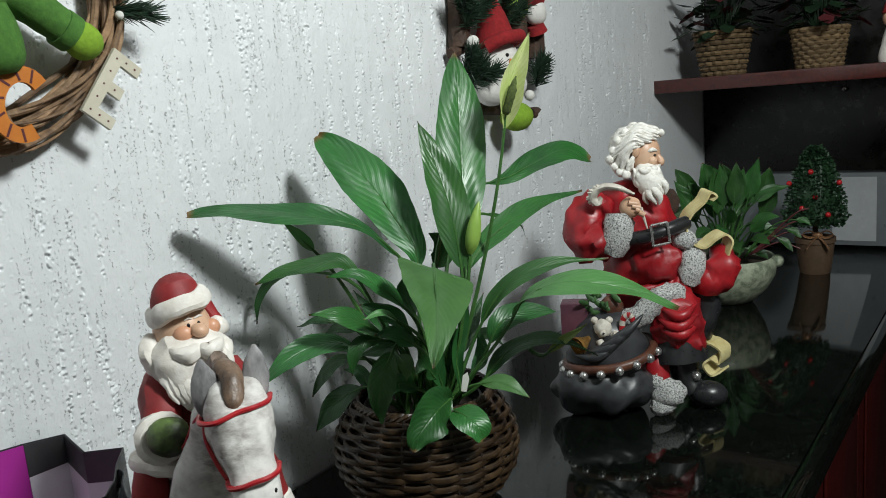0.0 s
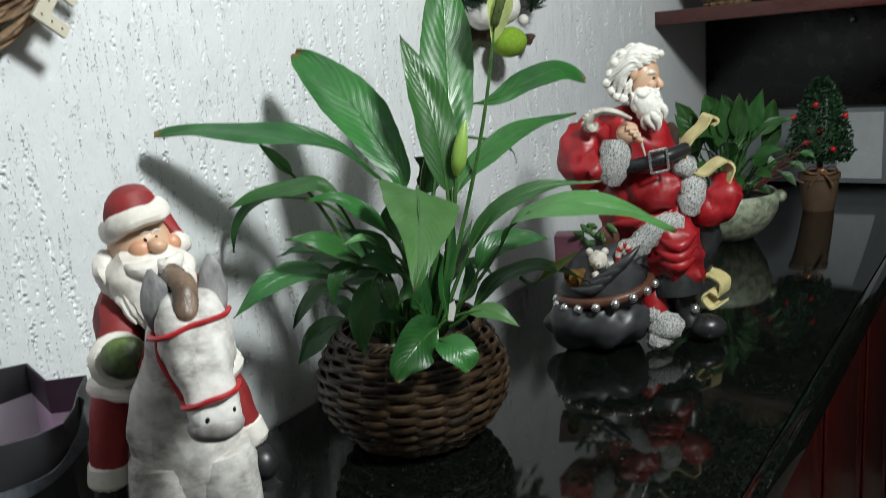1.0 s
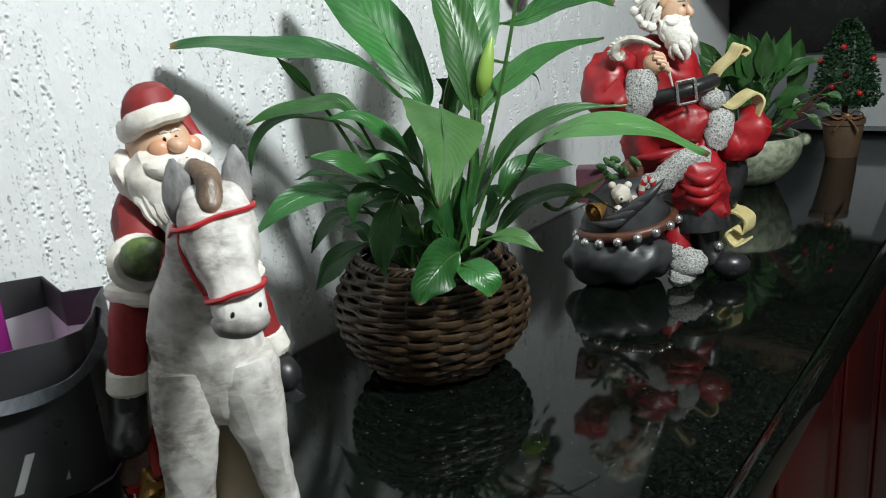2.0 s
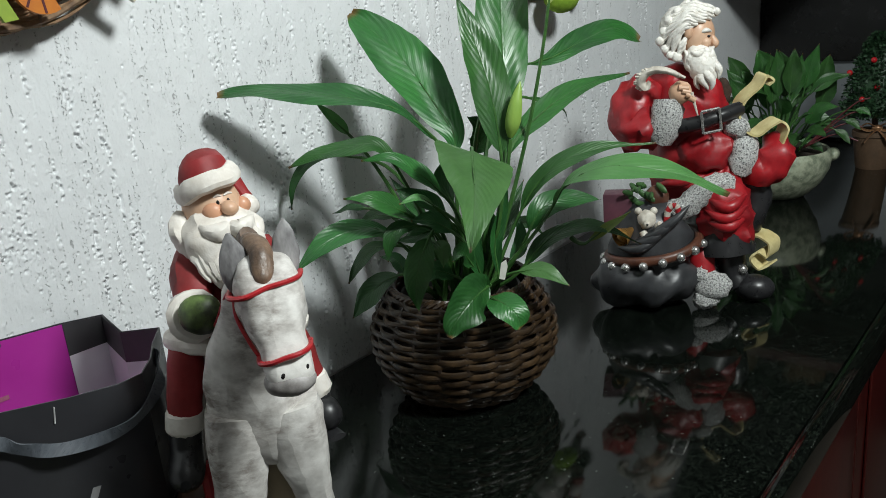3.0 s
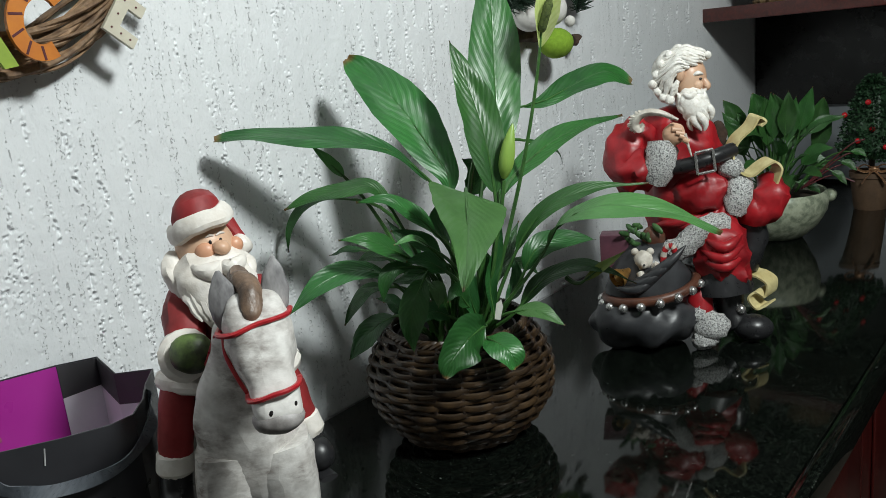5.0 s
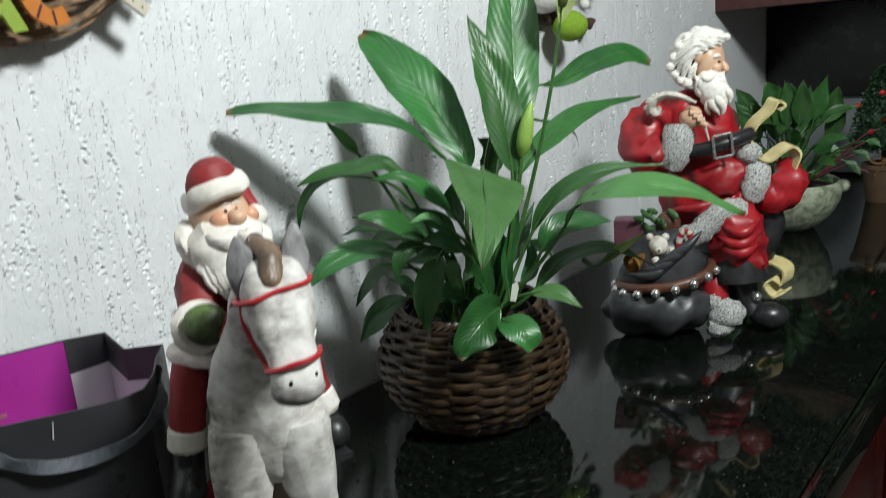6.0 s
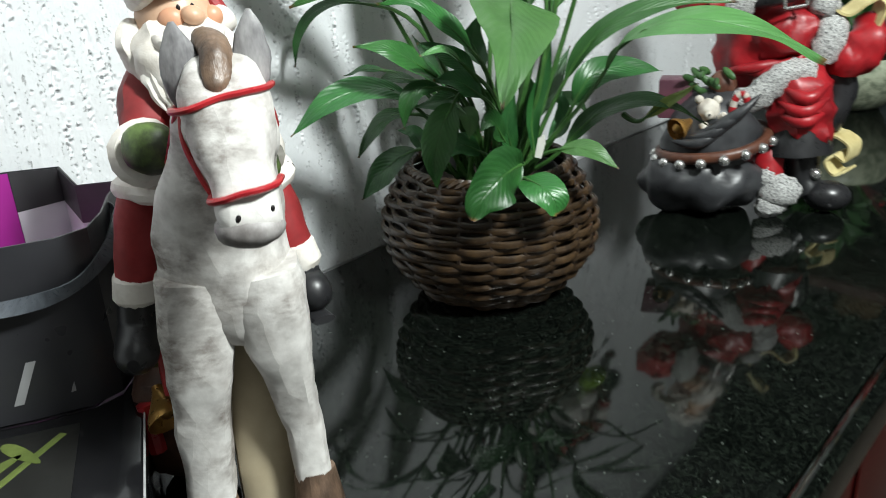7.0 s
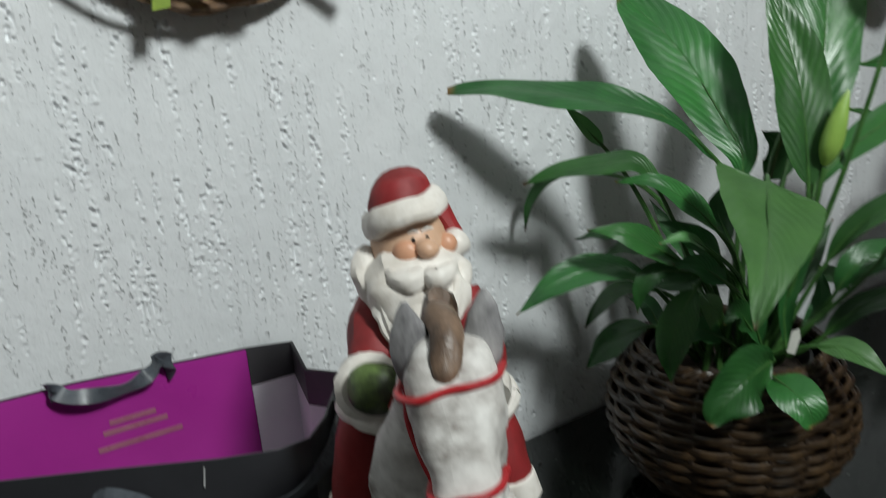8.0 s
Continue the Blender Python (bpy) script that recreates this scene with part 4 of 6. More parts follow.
    s.tube(bend([(0.0125, 0.040, 0.178), (0.0155, 0.036, 0.166), (0.0205, 0.026, 0.160), (0.0240, 0.014, 0.159)], 4), [0.0125] * 5 + [0.0130, 0.0135, 0.0136, 0.0135, 0.013, 0.0118, 0.009, 0.003], BLACK, 16)
    s.tube(bend([(0.010, 0.044, 0.1475), (0.018, 0.028, 0.1455), (0.026, 0.008, 0.1460)], 4), 0.0085, BLACK, 10, flat=0.35)
    # head, turned a little: face, beard, moustache, nose, hat
    c, r = Vector((-0.0465, 0.062, 0.3455)), Vector((0.0245, 0.0245, 0.0265))

    def front(x, z, out=0.0):
        k = 1 - ((x - c.x) / r.x) ** 2 - ((z - c.z) / r.z) ** 2
        return (x, c.y - r.y * math.sqrt(max(k, 0.02)) - out, z)

    s.ball(c, tuple(r), FACE, seg=22, rings=16)
    def on_face(p, out=0.0):
        return front(p[0], p[2], out)

    s.ball(on_face((-0.0450, 0.0380, 0.3470), -0.0030), (0.0088, 0.0066, 0.0078), BLUSH, seg=16, rings=10)
    s.ball(on_face((-0.0230, 0.0380, 0.3460), -0.0030), (0.0076, 0.0066, 0.0072), BLUSH, seg=16, rings=10)
    s.ball(on_face((-0.0320, 0.0360, 0.3490), 0.0030), (0.0076, 0.0078, 0.0060), FACE, (0, 15, 0), seg=16, rings=10)
    for p in ((-0.0400, 0.0380, 0.3540), (-0.0320, 0.0380, 0.3540)):
        s.ball(on_face(p, 0.0002), (0.0013, 0.001, 0.0022), DARK, seg=10, rings=6)
        x, _, z = p
        s.tube([front(x - 0.0032, z + 0.0046, 0.0004), front(x, z + 0.0058, 0.0006), front(x + 0.0032, z + 0.0048, 0.0004)], [0.0006, 0.0013, 0.0006], FUR, 6)
    s.tube(bend([(-0.0445, 0.056, 0.340), (-0.0405, 0.044, 0.326), (-0.0375, 0.034, 0.311), (-0.0350, 0.026, 0.296), (-0.034, 0.021, 0.280)], 5),
           [0.026, 0.0295, 0.0315, 0.0325, 0.033, 0.033, 0.0325, 0.0318, 0.0308, 0.0295, 0.028, 0.0262, 0.0245, 0.0225, 0.0205, 0.0185, 0.0165, 0.014, 0.011, 0.007, 0.002], FUR, 22, flat=0.58, rough=0.006, size=75)
    for k in range(9):
        x = -0.064 + 0.0062 * k
        d = 0.010 * (1 - ((k - 4) / 5.0) ** 2)
        s.tube(bend([(x, 0.042 - d, 0.330), (x * 0.86 - 0.006, 0.030 - d, 0.314), (x * 0.66 - 0.012, 0.020 - d * 0.6, 0.296)], 4), [0.002, 0.0045, 0.0056, 0.006, 0.0058, 0.005, 0.004, 0.0025, 0.001], FUR, 8, flat=0.7, rough=0.002, size=120)
    for line in (((-0.0330, 0.0280, 0.3390), (-0.0400, 0.0240, 0.3340), (-0.0500, 0.0260, 0.3350), (-0.0580, 0.0360, 0.3390)), ((-0.0320, 0.0280, 0.3390), (-0.0260, 0.0240, 0.3350), (-0.0190, 0.0280, 0.3380), (-0.0150, 0.0360, 0.3420))):
        s.tube(bend(line, 5), [0.0034, 0.0048, 0.0058, 0.0066, 0.0072, 0.0076, 0.0076, 0.0074, 0.007, 0.0064, 0.0056, 0.0048, 0.004, 0.003, 0.002, 0.0008], FUR, 12, rough=0.0010, size=140)
    # side locks
    s.tube(bend([(-0.0710, 0.0580, 0.3460), (-0.0740, 0.0500, 0.3350), (-0.0710, 0.0440, 0.3230), (-0.0670, 0.0380, 0.3100)], 4), [0.005, 0.007, 0.0085, 0.0092, 0.0095, 0.0095, 0.009, 0.0088, 0.008, 0.007, 0.0055, 0.004, 0.001], FUR, 12, rough=0.003, size=90)
    s.ball((-0.0770, 0.0560, 0.3290), (0.0072, 0.007, 0.0085), FUR, rough=0.002, size=110, seg=14, rings=10)
    s.tube(bend([(-0.0170, 0.0600, 0.3370), (-0.0140, 0.0500, 0.3280), (-0.0150, 0.0420, 0.3180)], 4), [0.003, 0.005, 0.006, 0.0068, 0.007, 0.0068, 0.006, 0.004, 0.001], FUR, 12, rough=0.002, size=90)
    # hat: chiselled fur band, red crown, bobble
    mid = Vector((-0.0470, 0.0600, 0.3670))
    ring = [mid + Vector((0.0205 * math.cos(u), 0.0215 * math.sin(u), 0.0068 * math.cos(u) - 0.0034 * math.sin(u) + 0.0008 * math.sin(3 * u))) for u in [math.pi * (0.5 + k / 16) for k in range(33)]]
    s.tube(ring, 0.0064, FUR, 12, False, rough=0.0020, size=70, flat=1.38, square=0.8)
    crown = bend([mid, mid + Vector((-0.0015, 0.002, 0.009)), Vector((-0.0500, 0.0670, 0.3750)), Vector((-0.0520, 0.0690, 0.3810))], 4)
    s.tube(crown, [0.0216, 0.0216, 0.0214, 0.0210, 0.0204, 0.0196, 0.0184, 0.0168, 0.0150, 0.0128, 0.0100, 0.0068, 0.001], RED, 20, rough=0.0025, size=55)
    s.tube(bend([(-0.046, 0.080, 0.376), (-0.032, 0.084, 0.364), (-0.0190, 0.0800, 0.3450)], 4), [0.010, 0.0105, 0.0105, 0.010, 0.0095, 0.009, 0.008, 0.007, 0.006], RED, 12, rough=0.002, size=60)
    s.ball((-0.0190, 0.0740, 0.3410), 0.0102, FUR, rough=0.0015, size=120)
    # toy sack and trinkets behind the near leg
    s.ball((-0.092, 0.062, 0.058), (0.034, 0.034, 0.058), BAGC, rough=0.006, size=50, seg=20, rings=14)
    s.tube(bend([(-0.098, 0.035, 0.096), (-0.094, 0.024, 0.088), (-0.088, 0.014, 0.080)], 4), [0.004, 0.0045, 0.0055, 0.007, 0.009, 0.0115, 0.0140, 0.0155, 0.0165], GILT, 16, False)
    s.ball((-0.091, 0.020, 0.084), 0.006, GILT, seg=10, rings=8)
    s.tube([(-0.086, 0.028, 0.135), (-0.084, 0.020, 0.098)], 0.0065, BAND, 8)
    s.tube([(-0.108, 0.032, 0.085), (-0.104, 0.026, 0.048)], 0.0065, BAND, 8)
    for k in range(7):
        s.ball((-0.102 + 0.004 * k, 0.034 - 0.002 * (k % 3), 0.122 + 0.005 * math.sin(k * 2)), (0.004, 0.003, 0.010), GREEN, (20 * k, 25 * k, 0), 8, 6)
    mats = [HORSE_WHITE, COAT_RED, FUR_CREAM, SKIN, MITTEN, BOOT, MANE, STRAP, INK, GREY_EAR, CREAM_BODY, GOLD, SACK_BROWN, MUZZLE_GREY, ROSY]
    return whole("santa_rider_figurine", s, mats, (0.43, -0.325, COUNTER), "painted resin Santa figurine riding a white horse with red bridle", "figurine", -39.1, angle=32)


# ---- figure: Santa reading a long list beside a black sack ----
def santa_figure():
    s = Solid()
    RED, FUR, HAIR, FACE, BLACK, SACKC, LIST, BELT, STEEL, WHITE, GILT, GREEN, PURPLE, CANDY = range(14)
    # robe: skirt, belly, chest, shoulders
    s.tube(bend([(-0.010, 0.012, 0.150), (-0.010, 0.012, 0.200), (-0.012, 0.012, 0.250), (-0.020, 0.012, 0.300), (-0.028, 0.010, 0.340), (-0.024, 0.008, 0.362)], 5),
           [0.050, 0.058, 0.063, 0.066, 0.067, 0.067, 0.066, 0.0645, 0.063, 0.0615, 0.0605, 0.060, 0.0595, 0.059, 0.058, 0.057, 0.0555, 0.054, 0.052, 0.049, 0.045, 0.040, 0.034, 0.027, 0.020, 0.012],
           RED, 40, flat=0.86, rough=0.012, size=38)
    s.ball((0.012, -0.022, 0.232), (0.052, 0.045, 0.042), RED, rough=0.010, size=48, seg=36, rings=22)
    for k in range(5):
        a = 0.5 * k
        s.tube(bend([(-0.062 + 0.02 * k, -0.040, 0.182 + 0.012 * math.sin(a)), (-0.02 + 0.016 * k, -0.060, 0.192 - 0.006 * k), (0.035 + 0.006 * k, -0.040, 0.200 + 0.012 * k)], 5), [0.002, 0.004, 0.006, 0.007, 0.0075, 0.008, 0.0075, 0.007, 0.006, 0.004, 0.002], RED, 8)
    # near arm with furred cuff and hand
    s.tube(bend([(-0.070, -0.004, 0.335), (-0.098, -0.026, 0.305), (-0.090, -0.044, 0.272), (-0.060, -0.056, 0.285)], 5),
           [0.024, 0.028, 0.031, 0.033, 0.034, 0.0345, 0.035, 0.035, 0.0345, 0.034, 0.0335, 0.033, 0.032, 0.031, 0.029, 0.026], RED, 30, rough=0.010, size=60)
    s.tube(bend([(-0.058, -0.058, 0.256), (-0.046, -0.062, 0.288), (-0.044, -0.058, 0.318)], 4), [0.019, 0.0215, 0.023, 0.0235, 0.0235, 0.023, 0.0225, 0.021, 0.018], FUR, 18, rough=0.005, size=220)
    s.ball((-0.026, -0.062, 0.327), (0.017, 0.014, 0.017), FACE, rough=0.002, size=120)
    for k in range(4):
        s.tube([(-0.028 + 0.005 * k, -0.074, 0.336 - 0.005 * k), (-0.014 + 0.003 * k, -0.072, 0.334 - 0.006 * k)], 0.0045, FACE, 8)
    s.tube([(-0.010, -0.074, 0.328), (0.000, -0.070, 0.290)], [0.003, 0.001], WHITE, 8)
    # quill: a broad feather that curls over at its end
    quill = bend([(-0.0190, -0.0780, 0.3500), (-0.0380, -0.0800, 0.3600), (-0.0590, -0.0780, 0.3640), (-0.0750, -0.0740, 0.3580), (-0.0810, -0.0700, 0.3460), (-0.0750, -0.0680, 0.3390), (-0.0690, -0.0680, 0.3450)], 5)
    s.tube(quill, [0.003 + 0.0052 * min(1, j / 8) * min(1, (len(quill) - 1 - j) / 6 + 0.2) for j in range(len(quill))], WHITE, 10, flat=0.7, rough=0.0015, size=200)
    for j in range(2, len(quill) - 1):
        away = (quill[j] - Vector((-0.0680, -0.0720, 0.3500))).normalized()
        root = quill[j] - away * 0.004
        s.tube([root, root + away * 0.006 + Vector((-0.002, -0.002, 0.001)), root + away * (0.0105 if j % 3 else 0.008) + Vector((-0.005, 0, 0.0))], [0.0034, 0.0036, 0.0015], WHITE, 6)

    # belt with buckle
    s.tube(bend([(-0.028, -0.060, 0.276), (0.000, -0.067, 0.282), (0.030, -0.062, 0.290), (0.058, -0.040, 0.296)], 5), 0.0125, BLACK, 10, flat=0.9)
    for c, r in (((0.004, -0.080, 0.300), 0), ((0.029, -0.077, 0.304), 0)):
        s.tube([c, (c[0] + 0.003, c[1], c[2] - 0.032)], 0.0022, STEEL, 8)
    s.tube([(0.004, -0.080, 0.300), (0.029, -0.077, 0.304)], 0.0022, STEEL, 8)
    s.tube([(0.007, -0.080, 0.268), (0.032, -0.077, 0.272)], 0.0022, STEEL, 8)
    # far arm: cuff, sleeve
    s.tube(bend([(0.066, -0.030, 0.252), (0.064, -0.042, 0.225), (0.056, -0.046, 0.198)], 4), [0.016, 0.0195, 0.021, 0.0215, 0.0215, 0.021, 0.020, 0.018, 0.014], FUR, 16, rough=0.005, size=220)
    s.tube(bend([(0.070, -0.026, 0.205), (0.095, -0.030, 0.200), (0.114, -0.026, 0.222), (0.110, -0.010, 0.250)], 4), [0.018, 0.021, 0.024, 0.026, 0.0265, 0.0265, 0.026, 0.025, 0.024, 0.023, 0.021, 0.018, 0.013], RED, 20, rough=0.010, size=60)
    s.ball((0.055, -0.040, 0.268), (0.020, 0.016, 0.016), FUR, rough=0.004, size=220)
    # furred hem, knee, trouser, boots
    s.tube(bend([(-0.075, -0.055, 0.128), (-0.045, -0.070, 0.142), (-0.015, -0.074, 0.158), (0.018, -0.072, 0.184), (0.050, -0.060, 0.186)], 6), [0.010] + [0.0185] * 23 + [0.012], FUR, 16, rough=0.006, size=220)
    s.tube(bend([(0.010, -0.040, 0.185), (0.034, -0.056, 0.155), (0.042, -0.054, 0.120), (0.040, -0.048, 0.088)], 5), [0.030, 0.034, 0.037, 0.039, 0.040, 0.0405, 0.041, 0.041, 0.041, 0.0405, 0.040, 0.0395, 0.039, 0.038, 0.036, 0.032], RED, 32, rough=0.013, size=60)
    s.tube(bend([(0.082, -0.010, 0.180), (0.088, -0.018, 0.150), (0.072, -0.02, 0.110)], 4), [0.022] * 9, BLACK, 14, rough=0.004, size=50)
    for k, (l, m, r) in enumerate((((0.0060, -0.0750, 0.1530), (0.0390, -0.1000, 0.1440), (0.0700, -0.0780, 0.1570)), ((0.0070, -0.0780, 0.1380), (0.0410, -0.1000, 0.1300), (0.0690, -0.0800, 0.1400)), ((0.0140, -0.0800, 0.1720), (0.0420, -0.1000, 0.1600), (0.0690, -0.0780, 0.1750)))):
        s.tube(bend([l, m, r], 6), [0.002, 0.004, 0.006, 0.0075, 0.0085, 0.009, 0.009, 0.009, 0.0085, 0.0075, 0.006, 0.004, 0.002], RED, 10, rough=0.001, size=60)
    s.tube([(0.0370, -0.0520, 0.1160), (0.0370, -0.0520, 0.0990), (0.0380, -0.0520, 0.0820)], [0.038, 0.043, 0.0485], BLACK, 26, False, rough=0.004, size=45)
    s.tube(bend([(0.046, -0.045, 0.078), (0.052, -0.050, 0.040), (0.062, -0.058, 0.020)], 4), [0.026, 0.025, 0.024, 0.023, 0.022, 0.022, 0.022, 0.0215, 0.020], BLACK, 16)
    s.ball((0.084, -0.064, 0.022), (0.030, 0.024, 0.021), BLACK, seg=18, rings=10)
    s.ball((0.066, -0.066, 0.052), 0.008, STEEL, seg=10, rings=6)
    s.tube(bend([(0.008, -0.058, 0.095), (0.006, -0.074, 0.070), (0.012, -0.084, 0.050)], 4), [0.018, 0.019, 0.0195, 0.0195, 0.019, 0.018, 0.017, 0.016, 0.014], RED, 14, rough=0.003, size=70)
    s.ball((0.000, -0.092, 0.052), (0.0165, 0.014, 0.0135), FUR, rough=0.005, size=220)
    s.ball((0.022, -0.095, 0.034), (0.028, 0.020, 0.022), FUR, (0, -15, 0), rough=0.006, size=220)
    s.ball((0.012, -0.098, 0.015), (0.021, 0.017, 0.0155), FUR, rough=0.005, size=220)
    # head turned to the list: face, swept hair, curled beard
    s.ball((-0.0040, -0.0120, 0.4050), (0.0275, 0.029, 0.034), FACE, seg=20, rings=14)
    s.tube(bend([(0.0160, -0.0220, 0.4080), (0.0200, -0.0220, 0.3990), (0.0230, -0.0220, 0.3920), (0.0180, -0.0220, 0.3890)], 4), [0.002, 0.003, 0.0038, 0.0046, 0.0052, 0.0056, 0.006, 0.0064, 0.0066, 0.0064, 0.0058, 0.0045, 0.002], FACE, 10)
    s.ball((0.0090, -0.0320, 0.3950), (0.0090, 0.008, 0.0080), FACE, seg=12, rings=8)
    s.ball((-0.0140, -0.0420, 0.4120), (0.0062, 0.004, 0.0095), FACE, (0, 12, 0), seg=12, rings=8)
    s.ball((0.0140, -0.0340, 0.4040), (0.0030, 0.002, 0.0018), BLACK, seg=8, rings=6)
    s.tube(bend([(0.0030, -0.0380, 0.4100), (0.0110, -0.0360, 0.4130), (0.0180, -0.0280, 0.4100)], 4), [0.001, 0.002, 0.003, 0.0034, 0.0034, 0.003, 0.0026, 0.002, 0.001], HAIR, 8)
    s.ball((-0.0210, -0.0020, 0.4170), (0.036, 0.033, 0.034), HAIR, rough=0.004, size=90, seg=30, rings=20)
    s.ball((-0.0310, -0.0000, 0.3960), (0.026, 0.030, 0.026), HAIR, rough=0.006, size=90, seg=26, rings=18)
    locks = (((0.0240, -0.0180, 0.4340), (-0.0000, -0.0260, 0.4470), (-0.0300, -0.0220, 0.4410)), ((0.0190, -0.0260, 0.4300), (-0.0070, -0.0360, 0.4430), (-0.0420, -0.0280, 0.4300)),
             ((0.0110, -0.0340, 0.4280), (-0.0150, -0.0420, 0.4360), (-0.0490, -0.0260, 0.4140)), ((-0.0010, -0.0400, 0.4270), (-0.0230, -0.0440, 0.4280), (-0.0550, -0.0240, 0.4010)),
             ((-0.0080, -0.0420, 0.4260), (-0.0260, -0.0440, 0.4170), (-0.0470, -0.0280, 0.3890)), ((-0.0180, -0.0420, 0.4210), (-0.0300, -0.0420, 0.4060), (-0.0390, -0.0340, 0.3800)),
             ((-0.0170, -0.0420, 0.4010), (-0.0240, -0.0420, 0.3920), (-0.0300, -0.0400, 0.3770)), ((0.0090, -0.0200, 0.4360), (-0.0150, -0.0140, 0.4480), (-0.0420, -0.0040, 0.4340)))
    for n, (p, q, e) in enumerate(locks):
        wavy = bend([p, q, e], 7)
        wavy = [w + Vector((0, 0, 0.0014 * math.sin(j * 0.9 + n))) for j, w in enumerate(wavy)]
        for off in (-1, 0, 1):
            strand = [w + Vector((0.0012 * off * math.sin(j * 0.7 + n), 0.0012 * abs(off), 0.0042 * off)) for j, w in enumerate(wavy)]
            s.tube(strand, [0.0018, 0.003, 0.0038, 0.0042, 0.0045, 0.0046, 0.0047, 0.0047, 0.0047, 0.0046, 0.0044, 0.0042, 0.0038, 0.0033, 0.002], HAIR, 8, flat=0.85, rough=0.0006, size=260)
        s.ball(e, 0.0074, HAIR, rough=0.0015, size=150, seg=14, rings=10)
    s.ball((0.0250, -0.0180, 0.4370), (0.0066, 0.006, 0.0056), HAIR, rough=0.002, size=200, seg=12, rings=8)
    s.tube(bend([(-0.0060, -0.0220, 0.3840), (0.0040, -0.0340, 0.3640), (0.0120, -0.0420, 0.3410)], 5), [0.017, 0.020, 0.022, 0.023, 0.0232, 0.0225, 0.0215, 0.020, 0.018, 0.014, 0.006], HAIR, 22, rough=0.004, size=140)
    for n in range(13):
        col, row = n % 5, n // 5
        top = Vector((-0.0060, -0.0460, 0.3860)) + Vector((-0.014 + 0.0088 * col + 0.007 * row, 0.0018 * (col - 2) ** 2 - 0.003 * row, -0.013 * row))
        curl = [top + Vector((0.0030 * math.sin(0.75 * j + 1.9 * n) + 0.0010 * j, -0.0016 * math.sin(0.6 * j), -0.0040 * j)) for j in range(9)]
        s.tube(curl, [0.002, 0.0040, 0.0054, 0.0060, 0.0060, 0.0055, 0.0046, 0.0034, 0.001], HAIR, 10, flat=0.8, rough=0.0005, size=200)
    s.tube(bend([(0.0070, -0.0460, 0.3860), (0.0140, -0.0400, 0.3830), (0.0220, -0.0280, 0.3880)], 4), [0.003, 0.0046, 0.0054, 0.0056, 0.0054, 0.005, 0.004, 0.003, 0.001], HAIR, 10)
    s.tube(bend([(0.0070, -0.0460, 0.3860), (-0.0010, -0.0500, 0.3800), (-0.0110, -0.0480, 0.3850)], 4), [0.003, 0.0046, 0.0054, 0.0056, 0.0054, 0.005, 0.004, 0.003, 0.001], HAIR, 10)

    # the list: a curling strip
    def strip(line, wide, lean):
        pts = bend(line, 12)
        out, faces = [], []
        for i, p in enumerate(pts):
            d = (pts[min(i + 1, len(pts) - 1)] - pts[max(i - 1, 0)]).normalized()
            across = Vector((lean, 1, 0.15)).normalized()
            nor = d.cross(across).normalized() * 0.0016
            for sgn, w in ((1, -1), (1, 1), (-1, 1), (-1, -1)):
                out.append(p + across * w * wide / 2 + nor * sgn)
        for i in range(len(pts) - 1):
            for j in range(4):
                a, b = i * 4 + j, i * 4 + (j + 1) % 4
                faces.append((a, b, b + 4, a + 4))
        faces += [(0, 1, 2, 3), tuple(len(out) - 4 + j for j in range(4))]
        s.add(out, faces, LIST)

    strip([(0.0920, -0.0300, 0.3300), (0.0990, -0.0300, 0.3370), (0.0900, -0.0320, 0.3430), (0.0810, -0.0340, 0.3290), (0.0610, -0.0360, 0.3100), (0.0530, -0.0360, 0.2870), (0.0610, -0.0360, 0.2660), (0.0790, -0.0340, 0.2570), (0.0980, -0.0320, 0.2700), (0.1120, -0.0300, 0.2760), (0.1210, -0.0300, 0.2650), (0.1160, -0.0300, 0.2480), (0.1120, -0.0300, 0.2340), (0.1220, -0.0300, 0.2290)], 0.028, -0.5)
    strip([(0.0910, -0.0040, 0.1720), (0.0840, -0.0120, 0.1310), (0.0860, -0.0200, 0.1020), (0.1000, -0.0260, 0.0960), (0.1130, -0.0300, 0.0850), (0.1100, -0.0320, 0.0660), (0.0960, -0.0340, 0.0740), (0.0860, -0.0360, 0.0640), (0.0970, -0.0360, 0.0480), (0.1110, -0.0340, 0.0520)], 0.030, 0.7)
    # sack
    s.ball((-0.078, -0.078, 0.044), (0.083, 0.066, 0.046), SACKC, rough=0.014, size=30, seg=40, rings=24)
    s.tube(bend([(-0.074, -0.076, 0.060), (-0.068, -0.072, 0.100), (-0.058, -0.066, 0.135), (-0.044, -0.058, 0.162)], 6),
           [0.066, 0.066, 0.065, 0.064, 0.063, 0.062, 0.061, 0.060, 0.059, 0.058, 0.057, 0.055, 0.052, 0.048, 0.043, 0.037, 0.030, 0.022, 0.012], SACKC, 24, flat=0.82, rough=0.008, size=36)
    for k in range(4):
        s.tube(bend([(-0.118 + 0.012 * k, -0.118, 0.104 + 0.004 * k), (-0.080 + 0.014 * k, -0.128 + 0.004 * k, 0.106 + 0.012 * k), (-0.036 + 0.008 * k, -0.104, 0.136 + 0.010 * k)], 5), [0.001, 0.004, 0.006, 0.007, 0.0075, 0.0075, 0.007, 0.006, 0.005, 0.003, 0.001], SACKC, 8)
    belt = [(-0.067 + 0.0690 * math.cos(a), -0.075 + 0.060 * math.sin(a), 0.092 + 0.016 * math.cos(a - 0.3) + 0.003 * math.sin(2 * a)) for a in [2 * math.pi * k / 40 for k in range(41)]]
    s.tube(belt, 0.0075, BELT, 10, False, flat=1.1)
